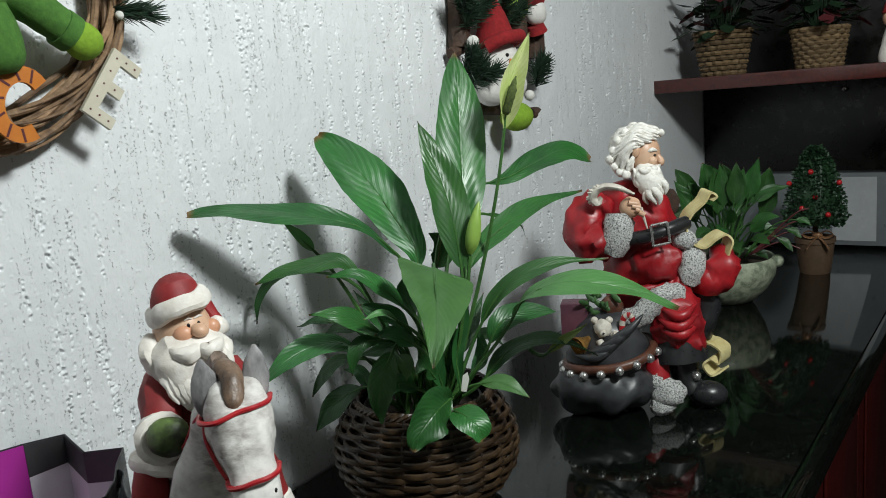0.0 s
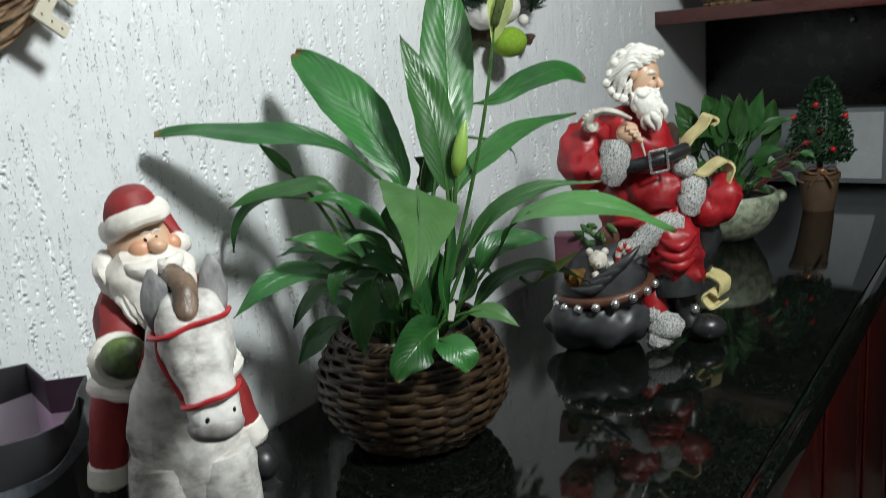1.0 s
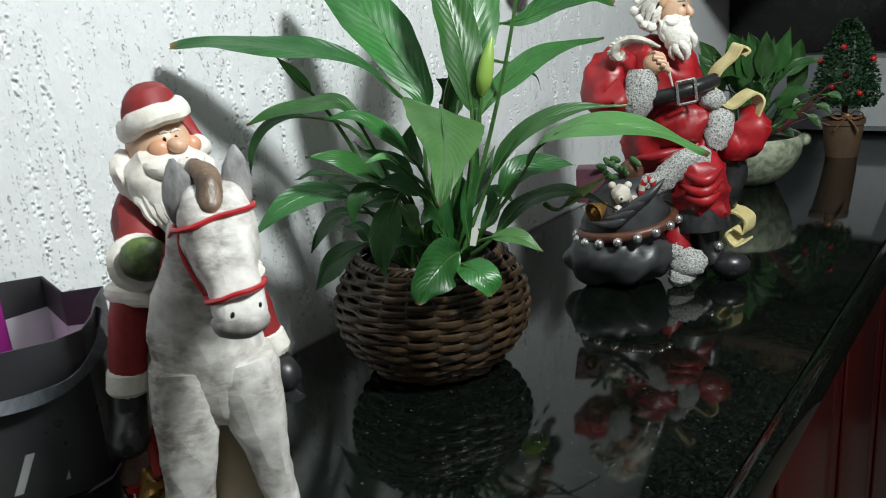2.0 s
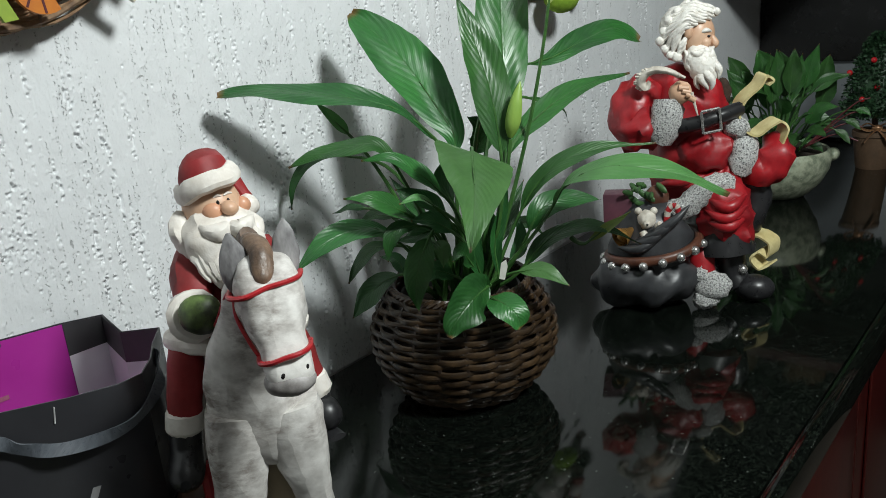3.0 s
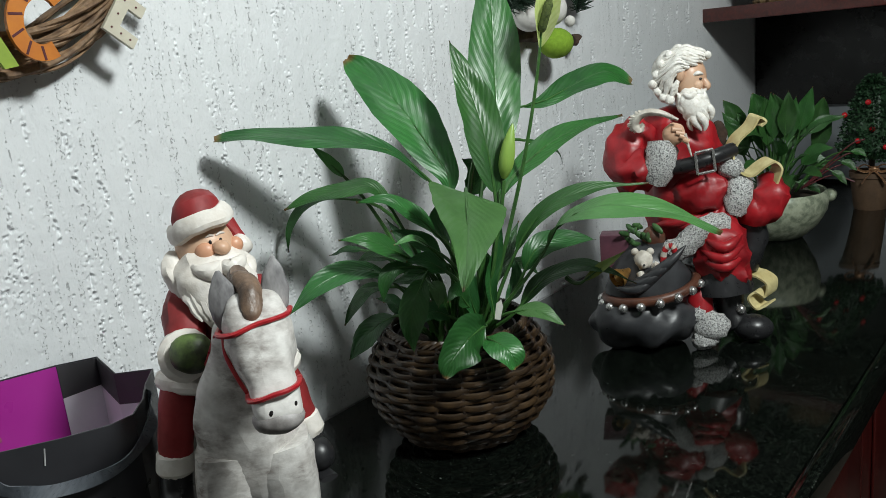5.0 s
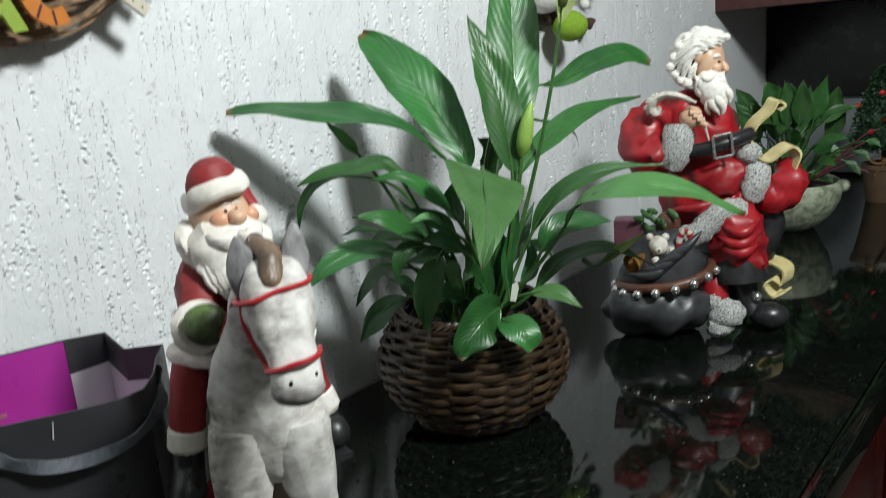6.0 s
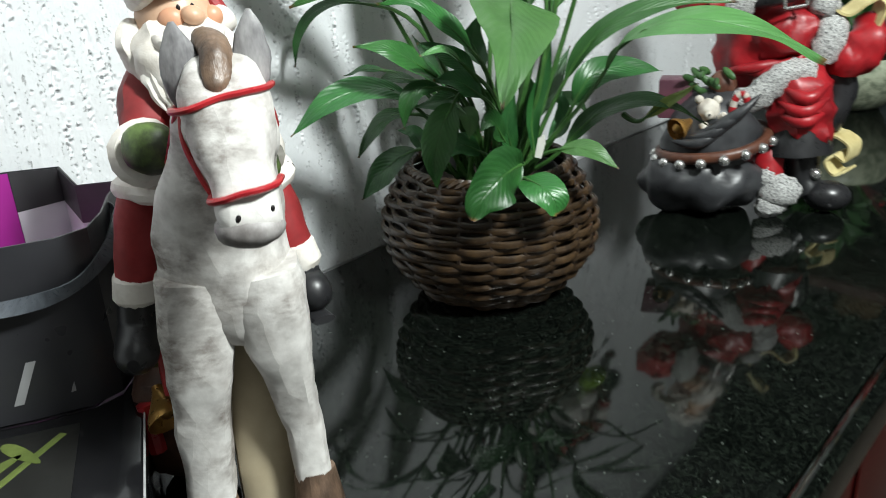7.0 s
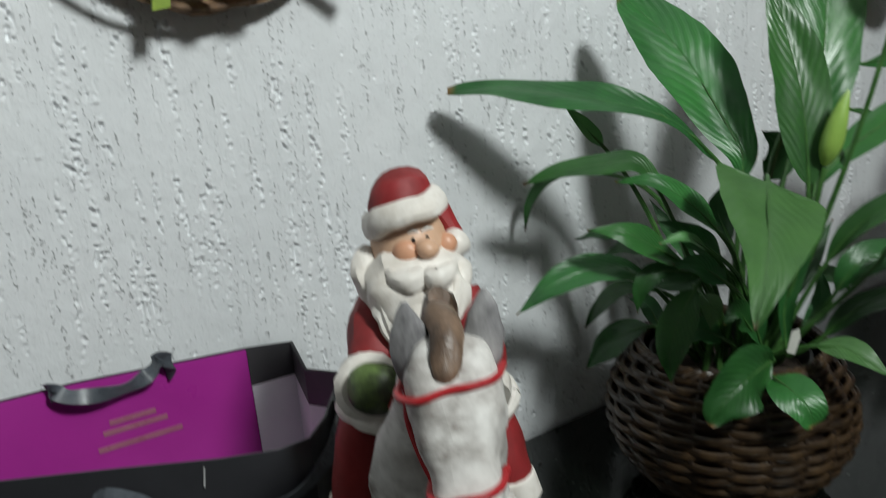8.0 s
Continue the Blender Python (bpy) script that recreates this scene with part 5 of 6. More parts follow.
    for k in range(11):
        a = math.pi * (0.98 + 0.118 * k)
        s.ball((-0.067 + 0.0765 * math.cos(a), -0.075 + 0.0675 * math.sin(a), 0.088 + 0.016 * math.cos(a - 0.3)), 0.0072, STEEL, seg=12, rings=8)
    # toys in the sack
    s.box((-0.142, -0.080, 0.125), (-0.098, -0.044, 0.178), PURPLE, 0.003)
    s.tube(bend([(-0.096, -0.100, 0.128), (-0.104, -0.110, 0.124), (-0.114, -0.122, 0.120)], 4), [0.004, 0.005, 0.006, 0.0075, 0.009, 0.011, 0.0135, 0.015, 0.0155], GILT, 16, False)
    s.ball((-0.110, -0.117, 0.122), 0.0085, GILT, seg=10, rings=8)
    s.ball((-0.074, -0.104, 0.144), 0.0145, WHITE, rough=0.003, size=150)
    for x in (-0.087, -0.064):
        s.ball((x, -0.102, 0.157), 0.0058, WHITE, seg=10, rings=8)
    s.ball((-0.073, -0.1175, 0.140), 0.006, WHITE, seg=10, rings=8)
    s.ball((-0.0725, -0.1232, 0.1415), 0.0018, BLACK, seg=8, rings=6)
    s.tube([(-0.080, -0.114, 0.128), (-0.072, -0.122, 0.112)], 0.0058, WHITE, 8)
    s.tube([(-0.062, -0.108, 0.132), (-0.054, -0.114, 0.140)], 0.005, WHITE, 8)
    hook = bend([(-0.046, -0.104, 0.128), (-0.043, -0.106, 0.158), (-0.032, -0.108, 0.166), (-0.026, -0.108, 0.150)], 6)
    for k in range(len(hook) - 1):
        s.tube([hook[k], hook[k + 1]], 0.0048, CANDY if (k // 2) % 2 else WHITE, 8)
    for k in range(16):
        a = k * 0.8
        s.ball((-0.100 + 0.020 * math.cos(a) + 0.002 * k, -0.075 + 0.016 * math.sin(a), 0.176 + 0.012 * math.sin(1.7 * a)), (0.012, 0.003, 0.005), GREEN, (30 * math.sin(a), 40 * math.cos(a), 57 * a), 8, 6)
    s.ball((-0.060, -0.070, 0.170), (0.018, 0.014, 0.020), BELT, rough=0.003, size=80)
    mats = [SATIN_RED, FUR_GREY, HAIR_WHITE, SKIN, BOOT, SACK_BLACK, PARCHMENT, LEATHER, SILVER, TOY_WHITE, GOLD, SPRIG, PLUM, STRAP]
    return whole("santa_list_figurine", s, mats, (1.285, -0.322, COUNTER), "painted resin Santa figurine reading a list beside a black toy sack", "figurine", -68.3, angle=50)


rider_figure()
santa_figure()


# ---- glossy box, gift bag ----
def sheet(line, lo, hi, thick, slot=0, s=None, rows=1, bow=0.0):
    """An upright sheet over a plan line, with thickness."""
    s = s or Solid()
    pts = [Vector((x, y, 0)) for x, y in line]
    n = len(pts)
    out, faces = [], []
    for i, p in enumerate(pts):
        d = (pts[min(i + 1, n - 1)] - pts[max(i - 1, 0)]).normalized()
        nor = Vector((d.y, -d.x, 0)) * thick / 2
        z0 = lo[i] if isinstance(lo, (list, tuple)) else lo
        z1 = hi[i] if isinstance(hi, (list, tuple)) else hi
        for q in (p + nor, p - nor):
            out.append((q.x, q.y, z0))
            out.append((q.x, q.y, z1))
    for i in range(n - 1):
        a, b = 4 * i, 4 * (i + 1)
        faces += [(a, b, b + 1, a + 1), (a + 2, a + 3, b + 3, b + 2), (a + 1, b + 1, b + 3, a + 3), (a, a + 2, b + 2, b)]
    faces += [(0, 1, 3, 2), (4 * n - 4, 4 * n - 2, 4 * n - 1, 4 * n - 3)]
    s.add(out, faces, slot)
    return s


def glossy_box():
    ob = thing("gift_box", (0.412, -0.146, COUNTER), "glossy black card box with a green leaf print on its lid", "box", 240.0)
    part("tray", Solid().box((0, -0.17, 0), (0.24, 0, 0.066), 0, 0.002), GLOSS_BLACK, ob)
    lid = part("lid", Solid().box((-0.002, -0.172, 0.06), (0.242, 0.002, 0.082), 0, 0.002), GLOSS_BLACK, ob)
    part("lid_edge", Solid().box((0.0, 0.0022, 0.0805), (0.24, 0.0034, 0.0825)), PALE_EDGE, lid)
    part("printed_panel", Solid().box((0.10, -0.150, 0.0822), (0.228, -0.04, 0.0828), 0, 0.0002), CARD_GREY, lid)
    for k in range(7):
        s = Solid()
        c, a = (0.125 + 0.015 * k, -0.075 - 0.009 * (k % 3) - 0.006 * k), 0.7 + 1.3 * (k % 2) + 0.3 * k
        pts = []
        for j in range(14):
            u = 2 * math.pi * j / 14
            x, y = 0.021 * math.cos(u), 0.0052 * math.sin(u) * (1 - 0.3 * math.cos(u))
            pts.append((c[0] + x * math.cos(a) - y * math.sin(a), c[1] + x * math.sin(a) + y * math.cos(a)))
        part("printed_leaf", s.slab(pts, 0.0004, Matrix.Translation((0, 0, 0.0829))), LEAF_PRINT, lid, smooth=False)
    part("printed_stalk", Solid().tube([(0.11, -0.05, 0.0830), (0.165, -0.09, 0.0830), (0.225, -0.125, 0.0830)], 0.003, 0, 6, flat=0.1), LEAF_PRINT, lid)


def gift_bag():
    ob = thing("gift_bag", (0.0, 0.0, 0.0), "open black paper gift bag with purple lining and grey ribbon", "bag")
    z0 = COUNTER + 0.0835
    front = [(0.125, -0.080), (0.18, -0.110), (0.25, -0.150), (0.31, -0.184), (0.345, -0.200), (0.368, -0.199), (0.388, -0.182), (0.405, -0.160)]
    part("front_panel", sheet(front, z0, [1.114, 1.114, 1.114, 1.113, 1.113, 1.113, 1.115, 1.118], 0.0012), BAG_BLACK, ob)
    side = part("side_gusset", sheet([(0.405, -0.160), (0.428, -0.136), (0.4145, -0.090), (0.4255, -0.037)], z0, [1.118, 1.12, 1.112, 1.1165], 0.0012), BAG_BLACK, ob, smooth=False)
    part("gusset_lining", sheet([(0.4265, -0.1365), (0.4130, -0.0902), (0.4238, -0.0385)], [1.088, 1.080, 1.086], [1.1195, 1.1115, 1.116], 0.0005), BAG_GREY, side, smooth=False)
    part("gusset_white", sheet([(0.4265, -0.1365), (0.4130, -0.0902), (0.4238, -0.0385)], z0 + 0.002, [1.0878, 1.0798, 1.0858], 0.0005), BAG_WHITE, side, smooth=False)
    back = part("back_panel", sheet([(0.125, -0.022), (0.25, -0.026), (0.384, -0.034), (0.4255, -0.037)], z0, [1.136, 1.132, 1.122, 1.1165], 0.0012), BAG_BLACK, ob, smooth=False)
    part("purple_flap", sheet([(0.127, -0.0240), (0.25, -0.0280), (0.384, -0.0362)], z0 + 0.002, [1.135, 1.131, 1.121], 0.0008), BAG_PURPLE, back, "magenta purple lining", smooth=False)
    part("grey_lining", sheet([(0.3845, -0.0362), (0.4235, -0.0388)], 1.087, [1.1212, 1.1158], 0.0006), BAG_GREY, back, smooth=False)
    part("white_lining", sheet([(0.3845, -0.0362), (0.4235, -0.0388)], z0 + 0.002, 1.0868, 0.0006), BAG_WHITE, back, smooth=False)
    part("bottom", Solid().slab([(0.125, -0.078), (0.25, -0.148), (0.345, -0.197), (0.384, -0.18), (0.425, -0.135), (0.424, -0.04), (0.125, -0.025)], 0.0015, Matrix.Translation((0, 0, z0))), BAG_WHITE, ob, smooth=False)

    def ribbon(line, wide, parent, twist=0.0):
        pts = bend(line, 8)
        out, faces = [], []
        n = len(pts)
        for i, p in enumerate(pts):
            d = (pts[min(i + 1, n - 1)] - pts[max(i - 1, 0)]).normalized()
            across = Vector((0.1, 0.15, 1)) - d * d.dot(Vector((0.1, 0.15, 1)))
            across = Matrix.Rotation(twist * math.sin(i * 0.35), 3, d) @ across.normalized()
            nor = d.cross(across).normalized() * 0.0006
            for w, g in ((-1, 1), (1, 1), (1, -1), (-1, -1)):
                out.append(p + across * w * wide / 2 + nor * g)
        for i in range(n - 1):
            for j in range(4):
                a, b = i * 4 + j, i * 4 + (j + 1) % 4
                faces.append((a, b, b + 4, a + 4))
        faces += [(0, 1, 2, 3), tuple(len(out) - 4 + j for j in range(4))]
        part("ribbon_handle", Solid().add(out, faces), RIBBON, parent)

    ribbon([(0.318, -0.032, 1.118), (0.320, -0.040, 1.131), (0.312, -0.044, 1.139), (0.304, -0.042, 1.128), (0.280, -0.044, 1.122), (0.245, -0.040, 1.126), (0.232, -0.036, 1.136), (0.236, -0.032, 1.126)], 0.012, back, 0.7)
    front_ob = [o for o in ob.children if o.name.startswith("front_panel")][0]
    ribbon([(0.235, -0.1445, 1.06), (0.238, -0.1480, 1.095), (0.258, -0.163, 1.092), (0.272, -0.172, 1.082), (0.300, -0.190, 1.074), (0.345, -0.207, 1.078), (0.385, -0.192, 1.092), (0.402, -0.168, 1.104), (0.404, -0.158, 1.110)], 0.011, front_ob, 0.5)
    # plain slanted bars printed low on the front
    for k in range(6):
        x = 0.168 + 0.033 * k
        ends = [Vector((u, float(np.interp(u, [v[0] for v in front], [v[1] for v in front])), 0)) for u in (x, x + 0.03)]
        run = (ends[1] - ends[0]).normalized()
        out = Vector((run.y, -run.x, 0))
        p = ends[0] + out * 0.0012
        m = Matrix(((run.x, 0, out.x, p.x), (run.y, 0, out.y, p.y), (0, 1, 0, z0 + 0.010 + 0.001 * k), (0, 0, 0, 1)))
        part("printed_bar", Solid().slab([(0, 0), (0.0065, 0), (0.0205, 0.031), (0.014, 0.031)], 0.0004, m), PRINT_GREY, front_ob, smooth=False)
    for x, z, w in ((0.262, 1.081, 0.050), (0.268, 1.089, 0.036), (0.256, 1.068, 0.066)):
        y0, y1 = (-0.0280 - 0.0612 * (u - 0.25) - 0.0008 for u in (x, x + w))
        part("gold_bar", sheet([(x, y0), (x + w, y1)], z, z + 0.0045, 0.0006), GOLD_PRINT, back, smooth=False)
    part("crease", Solid().tube([(0.300, -0.1795, 1.108), (0.298, -0.1788, 1.094)], 0.0007, 0, 6), PALE_EDGE, front_ob)


glossy_box()
gift_bag()


# ---- wreath with painted letters and a felt elf ----
def needles(s, c, d, length, count, spread_by, slot=0, thick=0.0006, seed=1):
    r = random.Random(seed)
    c, d = Vector(c), Vector(d).normalized()
    for k in range(count):
        p = c + d * r.uniform(0, length)
        v = (d * 0.8 + Vector((r.uniform(-1, 1), r.uniform(-1, 0.5), r.uniform(-1, 1))) * spread_by).normalized() * r.uniform(0.018, 0.034)
        s.tube([p, p + v * 0.6 + Vector((0, 0, -0.001)), p + v], [thick, thick, thick * 0.4], slot, 4, False)
    return s


def wreath():
    ob = thing("wreath", (0.405, -0.006, 1.568), "round vine twig wreath with painted wooden letters and felt elf", "wreath")
    r = random.Random(4)
    for k in range(24):
        f, ph, rr = r.choice((2, 3, 4, 5)), r.uniform(0, 6.28), r.uniform(0.003, 0.012)
        R = 0.148 + r.uniform(-0.016, 0.016)
        y0 = -0.018 + r.uniform(-0.012, 0.010)
        line = [((R + rr * math.cos(f * a + ph)) * math.cos(a), y0 + rr * 0.7 * math.sin(f * a + ph), (R + rr * math.cos(f * a + ph)) * math.sin(a)) for a in [2 * math.pi * j / 72 for j in range(73)]]
        part("twig", Solid().tube(line, r.uniform(0.0016, 0.0040), 0, 7, False, rough=0.001, size=90), TWIG, ob)
    for k in range(7):
        a = 2 * math.pi * k / 7 + 0.4
        c = Vector((0.148 * math.cos(a), -0.018, 0.148 * math.sin(a)))
        o = Vector((math.cos(a), 0, math.sin(a)))
        loop = [c + o * 0.022 * math.cos(u) + Vector((0, 0.017 * math.sin(u), 0)) + Vector((-o.z, 0, o.x)) * 0.003 * math.sin(u) for u in [2 * math.pi * j / 20 for j in range(21)]]
        part("tendril", Solid().tube(loop, 0.0016, 0, 6, False), TWIG, ob)

    def letter(name, outline, c, turn, material, label, marks):
        m = Matrix.Translation((c[0] - 0.405, -0.046, c[1] - 1.568)) @ Matrix.Rotation(radians(-turn), 4, "Y") @ Matrix.Rotation(radians(90), 4, "X")
        le = part(name, Solid().slab(outline, 0.005, m), material, ob, label, smooth=False)
        for g in marks:
            part("painted_mark", Solid().slab(g, 0.0004, m @ Matrix.Translation((0, 0, 0.0051))), STRIPE, le, smooth=False)

    def dot(x, y, r=0.0011):
        return [(x + r * math.cos(2 * math.pi * j / 8), y + r * math.sin(2 * math.pi * j / 8)) for j in range(8)]

    e = [(-0.014, -0.038), (0.022, -0.038), (0.022, -0.026), (0.000, -0.026), (0.000, -0.006), (0.016, -0.006), (0.016, 0.006), (0.000, 0.006), (0.000, 0.026), (0.022, 0.026), (0.022, 0.038), (-0.014, 0.038)]
    letter("letter_e", e, (0.524, 1.459), -38, WOOD_CREAM, "cream wooden letter E with dots", [dot(-0.007, -0.032 + 0.0155 * k) for k in range(5)] + [dot(0.004, 0.032), dot(0.015, 0.032), dot(0.006, 0), dot(0.004, -0.032), dot(0.015, -0.032)])
    arc = [radians(50 + 260 * k / 22) for k in range(23)]
    cshape = [(0.031 * math.cos(a), 0.036 * math.sin(a)) for a in arc] + [(0.016 * math.cos(a), 0.021 * math.sin(a)) for a in arc[::-1]]
    marks = []
    for k in range(7):
        a = radians(72 + 34 * k)
        p, q = Vector((0.0175 * math.cos(a), 0.0225 * math.sin(a))), Vector((0.030 * math.cos(a + 0.12), 0.035 * math.sin(a + 0.12)))
        n = Vector((-(q - p).y, (q - p).x)).normalized() * 0.0011
        marks.append([tuple(p - n), tuple(p + n), tuple(q + n), tuple(q - n)][::-1])
    letter("letter_c", cshape, (0.431, 1.446), -16, WOOD_ORANGE, "orange wooden letter C with dark stripes", marks)
    ashape = [(-0.026, -0.034), (-0.013, -0.034), (-0.008, -0.018), (0.008, -0.018), (0.013, -0.034), (0.026, -0.034), (0.007, 0.036), (-0.007, 0.036)]
    letter("letter_a", ashape, (0.372, 1.438), 8, WOOD_LIME, "lime green wooden letter A", [[(-0.004 - 0.01, -0.008 + 0.012 * k), (0.012, -0.008 + 0.012 * k), (0.012, -0.006 + 0.012 * k), (-0.014, -0.006 + 0.012 * k)] for k in range(2)])
    sprig = part("pine_sprig", needles(needles(Solid(), (0.146, -0.028, -0.028), (0.8, -0.4, -0.12), 0.035, 150, 0.5, seed=3), (0.135, -0.030, -0.005), (0.7, -0.5, 0.2), 0.035, 130, 0.6, seed=5), NEEDLE, ob)
    part("frosted_bead", Solid().ball((0.150, -0.040, -0.036), 0.0045), FELT_WHITE, sprig)


def elf():
    s = Solid()
    s.tube(bend([(0.390, -0.050, 1.600), (0.405, -0.052, 1.555), (0.412, -0.053, 1.525)], 5), [0.030, 0.031, 0.031, 0.031, 0.030, 0.029, 0.028, 0.027, 0.025, 0.022, 0.016], 0, 18, rough=0.002, size=50)
    s.tube(bend([(0.405, -0.050, 1.565), (0.445, -0.052, 1.546), (0.492, -0.050, 1.514)], 5), [0.024] * 3 + [0.0225, 0.0215, 0.0205, 0.0195, 0.0185, 0.018, 0.0175, 0.017], 0, 16, rough=0.002, size=50)
    s.tube([(0.484, -0.050, 1.519), (0.496, -0.050, 1.511)], [0.0195, 0.0195], 0, 16)
    s.ball((0.506, -0.050, 1.505), (0.021, 0.017, 0.019), 1, (0, 30, 0), rough=0.002, size=60)
    s.tube(bend([(0.408, -0.052, 1.530), (0.416, -0.055, 1.500), (0.420, -0.056, 1.474)], 5), [0.026, 0.026, 0.026, 0.0255, 0.025, 0.025, 0.0245, 0.024, 0.022, 0.018, 0.010], 0, 16, rough=0.002, size=50)
    s.ball((0.392, -0.052, 1.612), (0.030, 0.026, 0.022), 2, rough=0.002, size=50)
    return whole("felt_elf", s, [FELT_GREEN, FELT_LIME, FELT_RED], (0, 0, 0), "stuffed green felt elf hugging the twig wreath", "doll")


wreath()
elf()


# ---- snowman ornament on the wall ----
def snowman_ornament():
    ob = thing("wall_ornament", (1.34, -0.004, 1.46), "hanging wooden and pine ornament with felt snowman", "ornament")
    r = random.Random(9)
    for a, b, w in (((-0.122, -0.020, 0.04), (-0.112, -0.020, 0.22), 0.020), ((-0.150, -0.02, 0.030), (-0.105, -0.024, 0.042), 0.010), ((0.128, -0.022, 0.16), (0.134, -0.022, 0.02), 0.022), ((0.060, -0.022, 0.17), (0.066, -0.022, 0.04), 0.024), ((-0.08, -0.012, -0.066), (0.00, -0.014, -0.068), 0.014), ((0.098, -0.028, -0.084), (0.112, -0.036, -0.087), 0.011)):
        part("stick", Solid().tube(bend([a, tuple((Vector(a) + Vector(b)) / 2 + Vector((0.004, 0, 0.002))), b], 4), w, 0, 10, rough=0.002, size=60), BARK, ob)
    for k, (c, d) in enumerate((((-0.128, -0.040, 0.070), (-0.2, -0.4, 0.8)), ((-0.118, -0.046, 0.085), (0.4, -0.4, 0.6)), ((-0.135, -0.040, 0.095), (-0.5, -0.3, 0.5)), ((-0.020, -0.046, 0.085), (-0.3, -0.4, 0.8)), ((0.004, -0.044, 0.080), (0.4, -0.4, 0.7)),
                                ((-0.146, -0.046, -0.026), (0.1, -0.5, 0.7)), ((-0.138, -0.050, -0.020), (0.4, -0.5, 0.3)), ((-0.152, -0.046, -0.006), (-0.2, -0.4, 0.5)), ((0.112, -0.034, -0.036), (0.0, -0.2, 1.0)), ((0.118, -0.034, -0.028), (0.15, -0.25, 0.9)))):
        part("pine_sprig", needles(Solid(), c, d, 0.042, 230, 0.85, thick=0.0009, seed=20 + k), NEEDLE, ob)
    part("bead", Solid().ball((-0.134, -0.056, 0.047), 0.0105), FELT_WHITE, ob)
    s = Solid()
    s.ball((-0.010, -0.050, 0.010), (0.042, 0.036, 0.038), 0, rough=0.002, size=40, seg=22, rings=14)
    s.ball((-0.048, -0.055, -0.034), (0.036, 0.032, 0.030), 0, rough=0.002, size=40, seg=22, rings=14)
    s.ball((0.020, -0.050, -0.030), (0.040, 0.030, 0.030), 0, rough=0.002, size=40)
    s.tube(bend([(-0.012, -0.048, 0.040), (-0.018, -0.046, 0.080), (-0.030, -0.044, 0.125), (-0.028, -0.04, 0.17)], 5), [0.040, 0.038, 0.035, 0.032, 0.029, 0.027, 0.025, 0.022, 0.020, 0.018, 0.016, 0.014, 0.012, 0.010, 0.007, 0.003], 1, 18, rough=0.002, size=40)
    s.tube(bend([(-0.062, -0.058, 0.036), (-0.045, -0.084, 0.048), (0.005, -0.086, 0.052), (0.042, -0.052, 0.048)], 6), 0.0115, 1, 12, rough=0.0015, size=60)
    s.ball((-0.0300, -0.0795, 0.0205), 0.0034, 2, seg=8, rings=6)
    s.tube([(-0.026, -0.080, 0.010), (-0.010, -0.100, 0.005)], [0.005, 0.001], 3, 8)
    s.ball((0.030, -0.055, -0.088), (0.036, 0.030, 0.026), 4, rough=0.002, size=50)
    s.ball((0.092, -0.050, -0.052), 0.010, 0)
    s.ball((0.070, -0.046, 0.105), (0.026, 0.02, 0.020), 4, rough=0.002, size=50)
    s.ball((0.150, -0.042, 0.103), (0.026, 0.02, 0.026), 0, rough=0.002, size=50)
    s.tube([(0.120, -0.042, 0.136), (0.158, -0.042, 0.126)], [0.024, 0.018], 1, 12)
    s.tube([(0.146, -0.042, 0.078), (0.152, -0.042, 0.064)], [0.016, 0.020], 1, 12)
    whole("felt_snowman", s, [FELT_WHITE, FELT_RED, INK, WOOD_ORANGE, FELT_LIME, BAG_GREY], (1.305, -0.004, 1.462), "stuffed white felt snowman with red hat", "doll")


snowman_ornament()


# ---- stoneware planter, topiary ----
def arrow_leaf(parent, base, tip, width, up, material=POTHOS, root=None):
    b, t = Vector(base), Vector(tip)
    mid = (b + t) / 2 + Vector((0, 0, 0.1 * (t - b).length))
    conv = lambda p: (p.x, -p.y, p.z)
    return lily_leaf(parent, [conv(b), conv(mid), conv(t)], width, up, material, conv(Vector(root)) if root else None, fold=0.3, wave=0.05, stem=0.002)


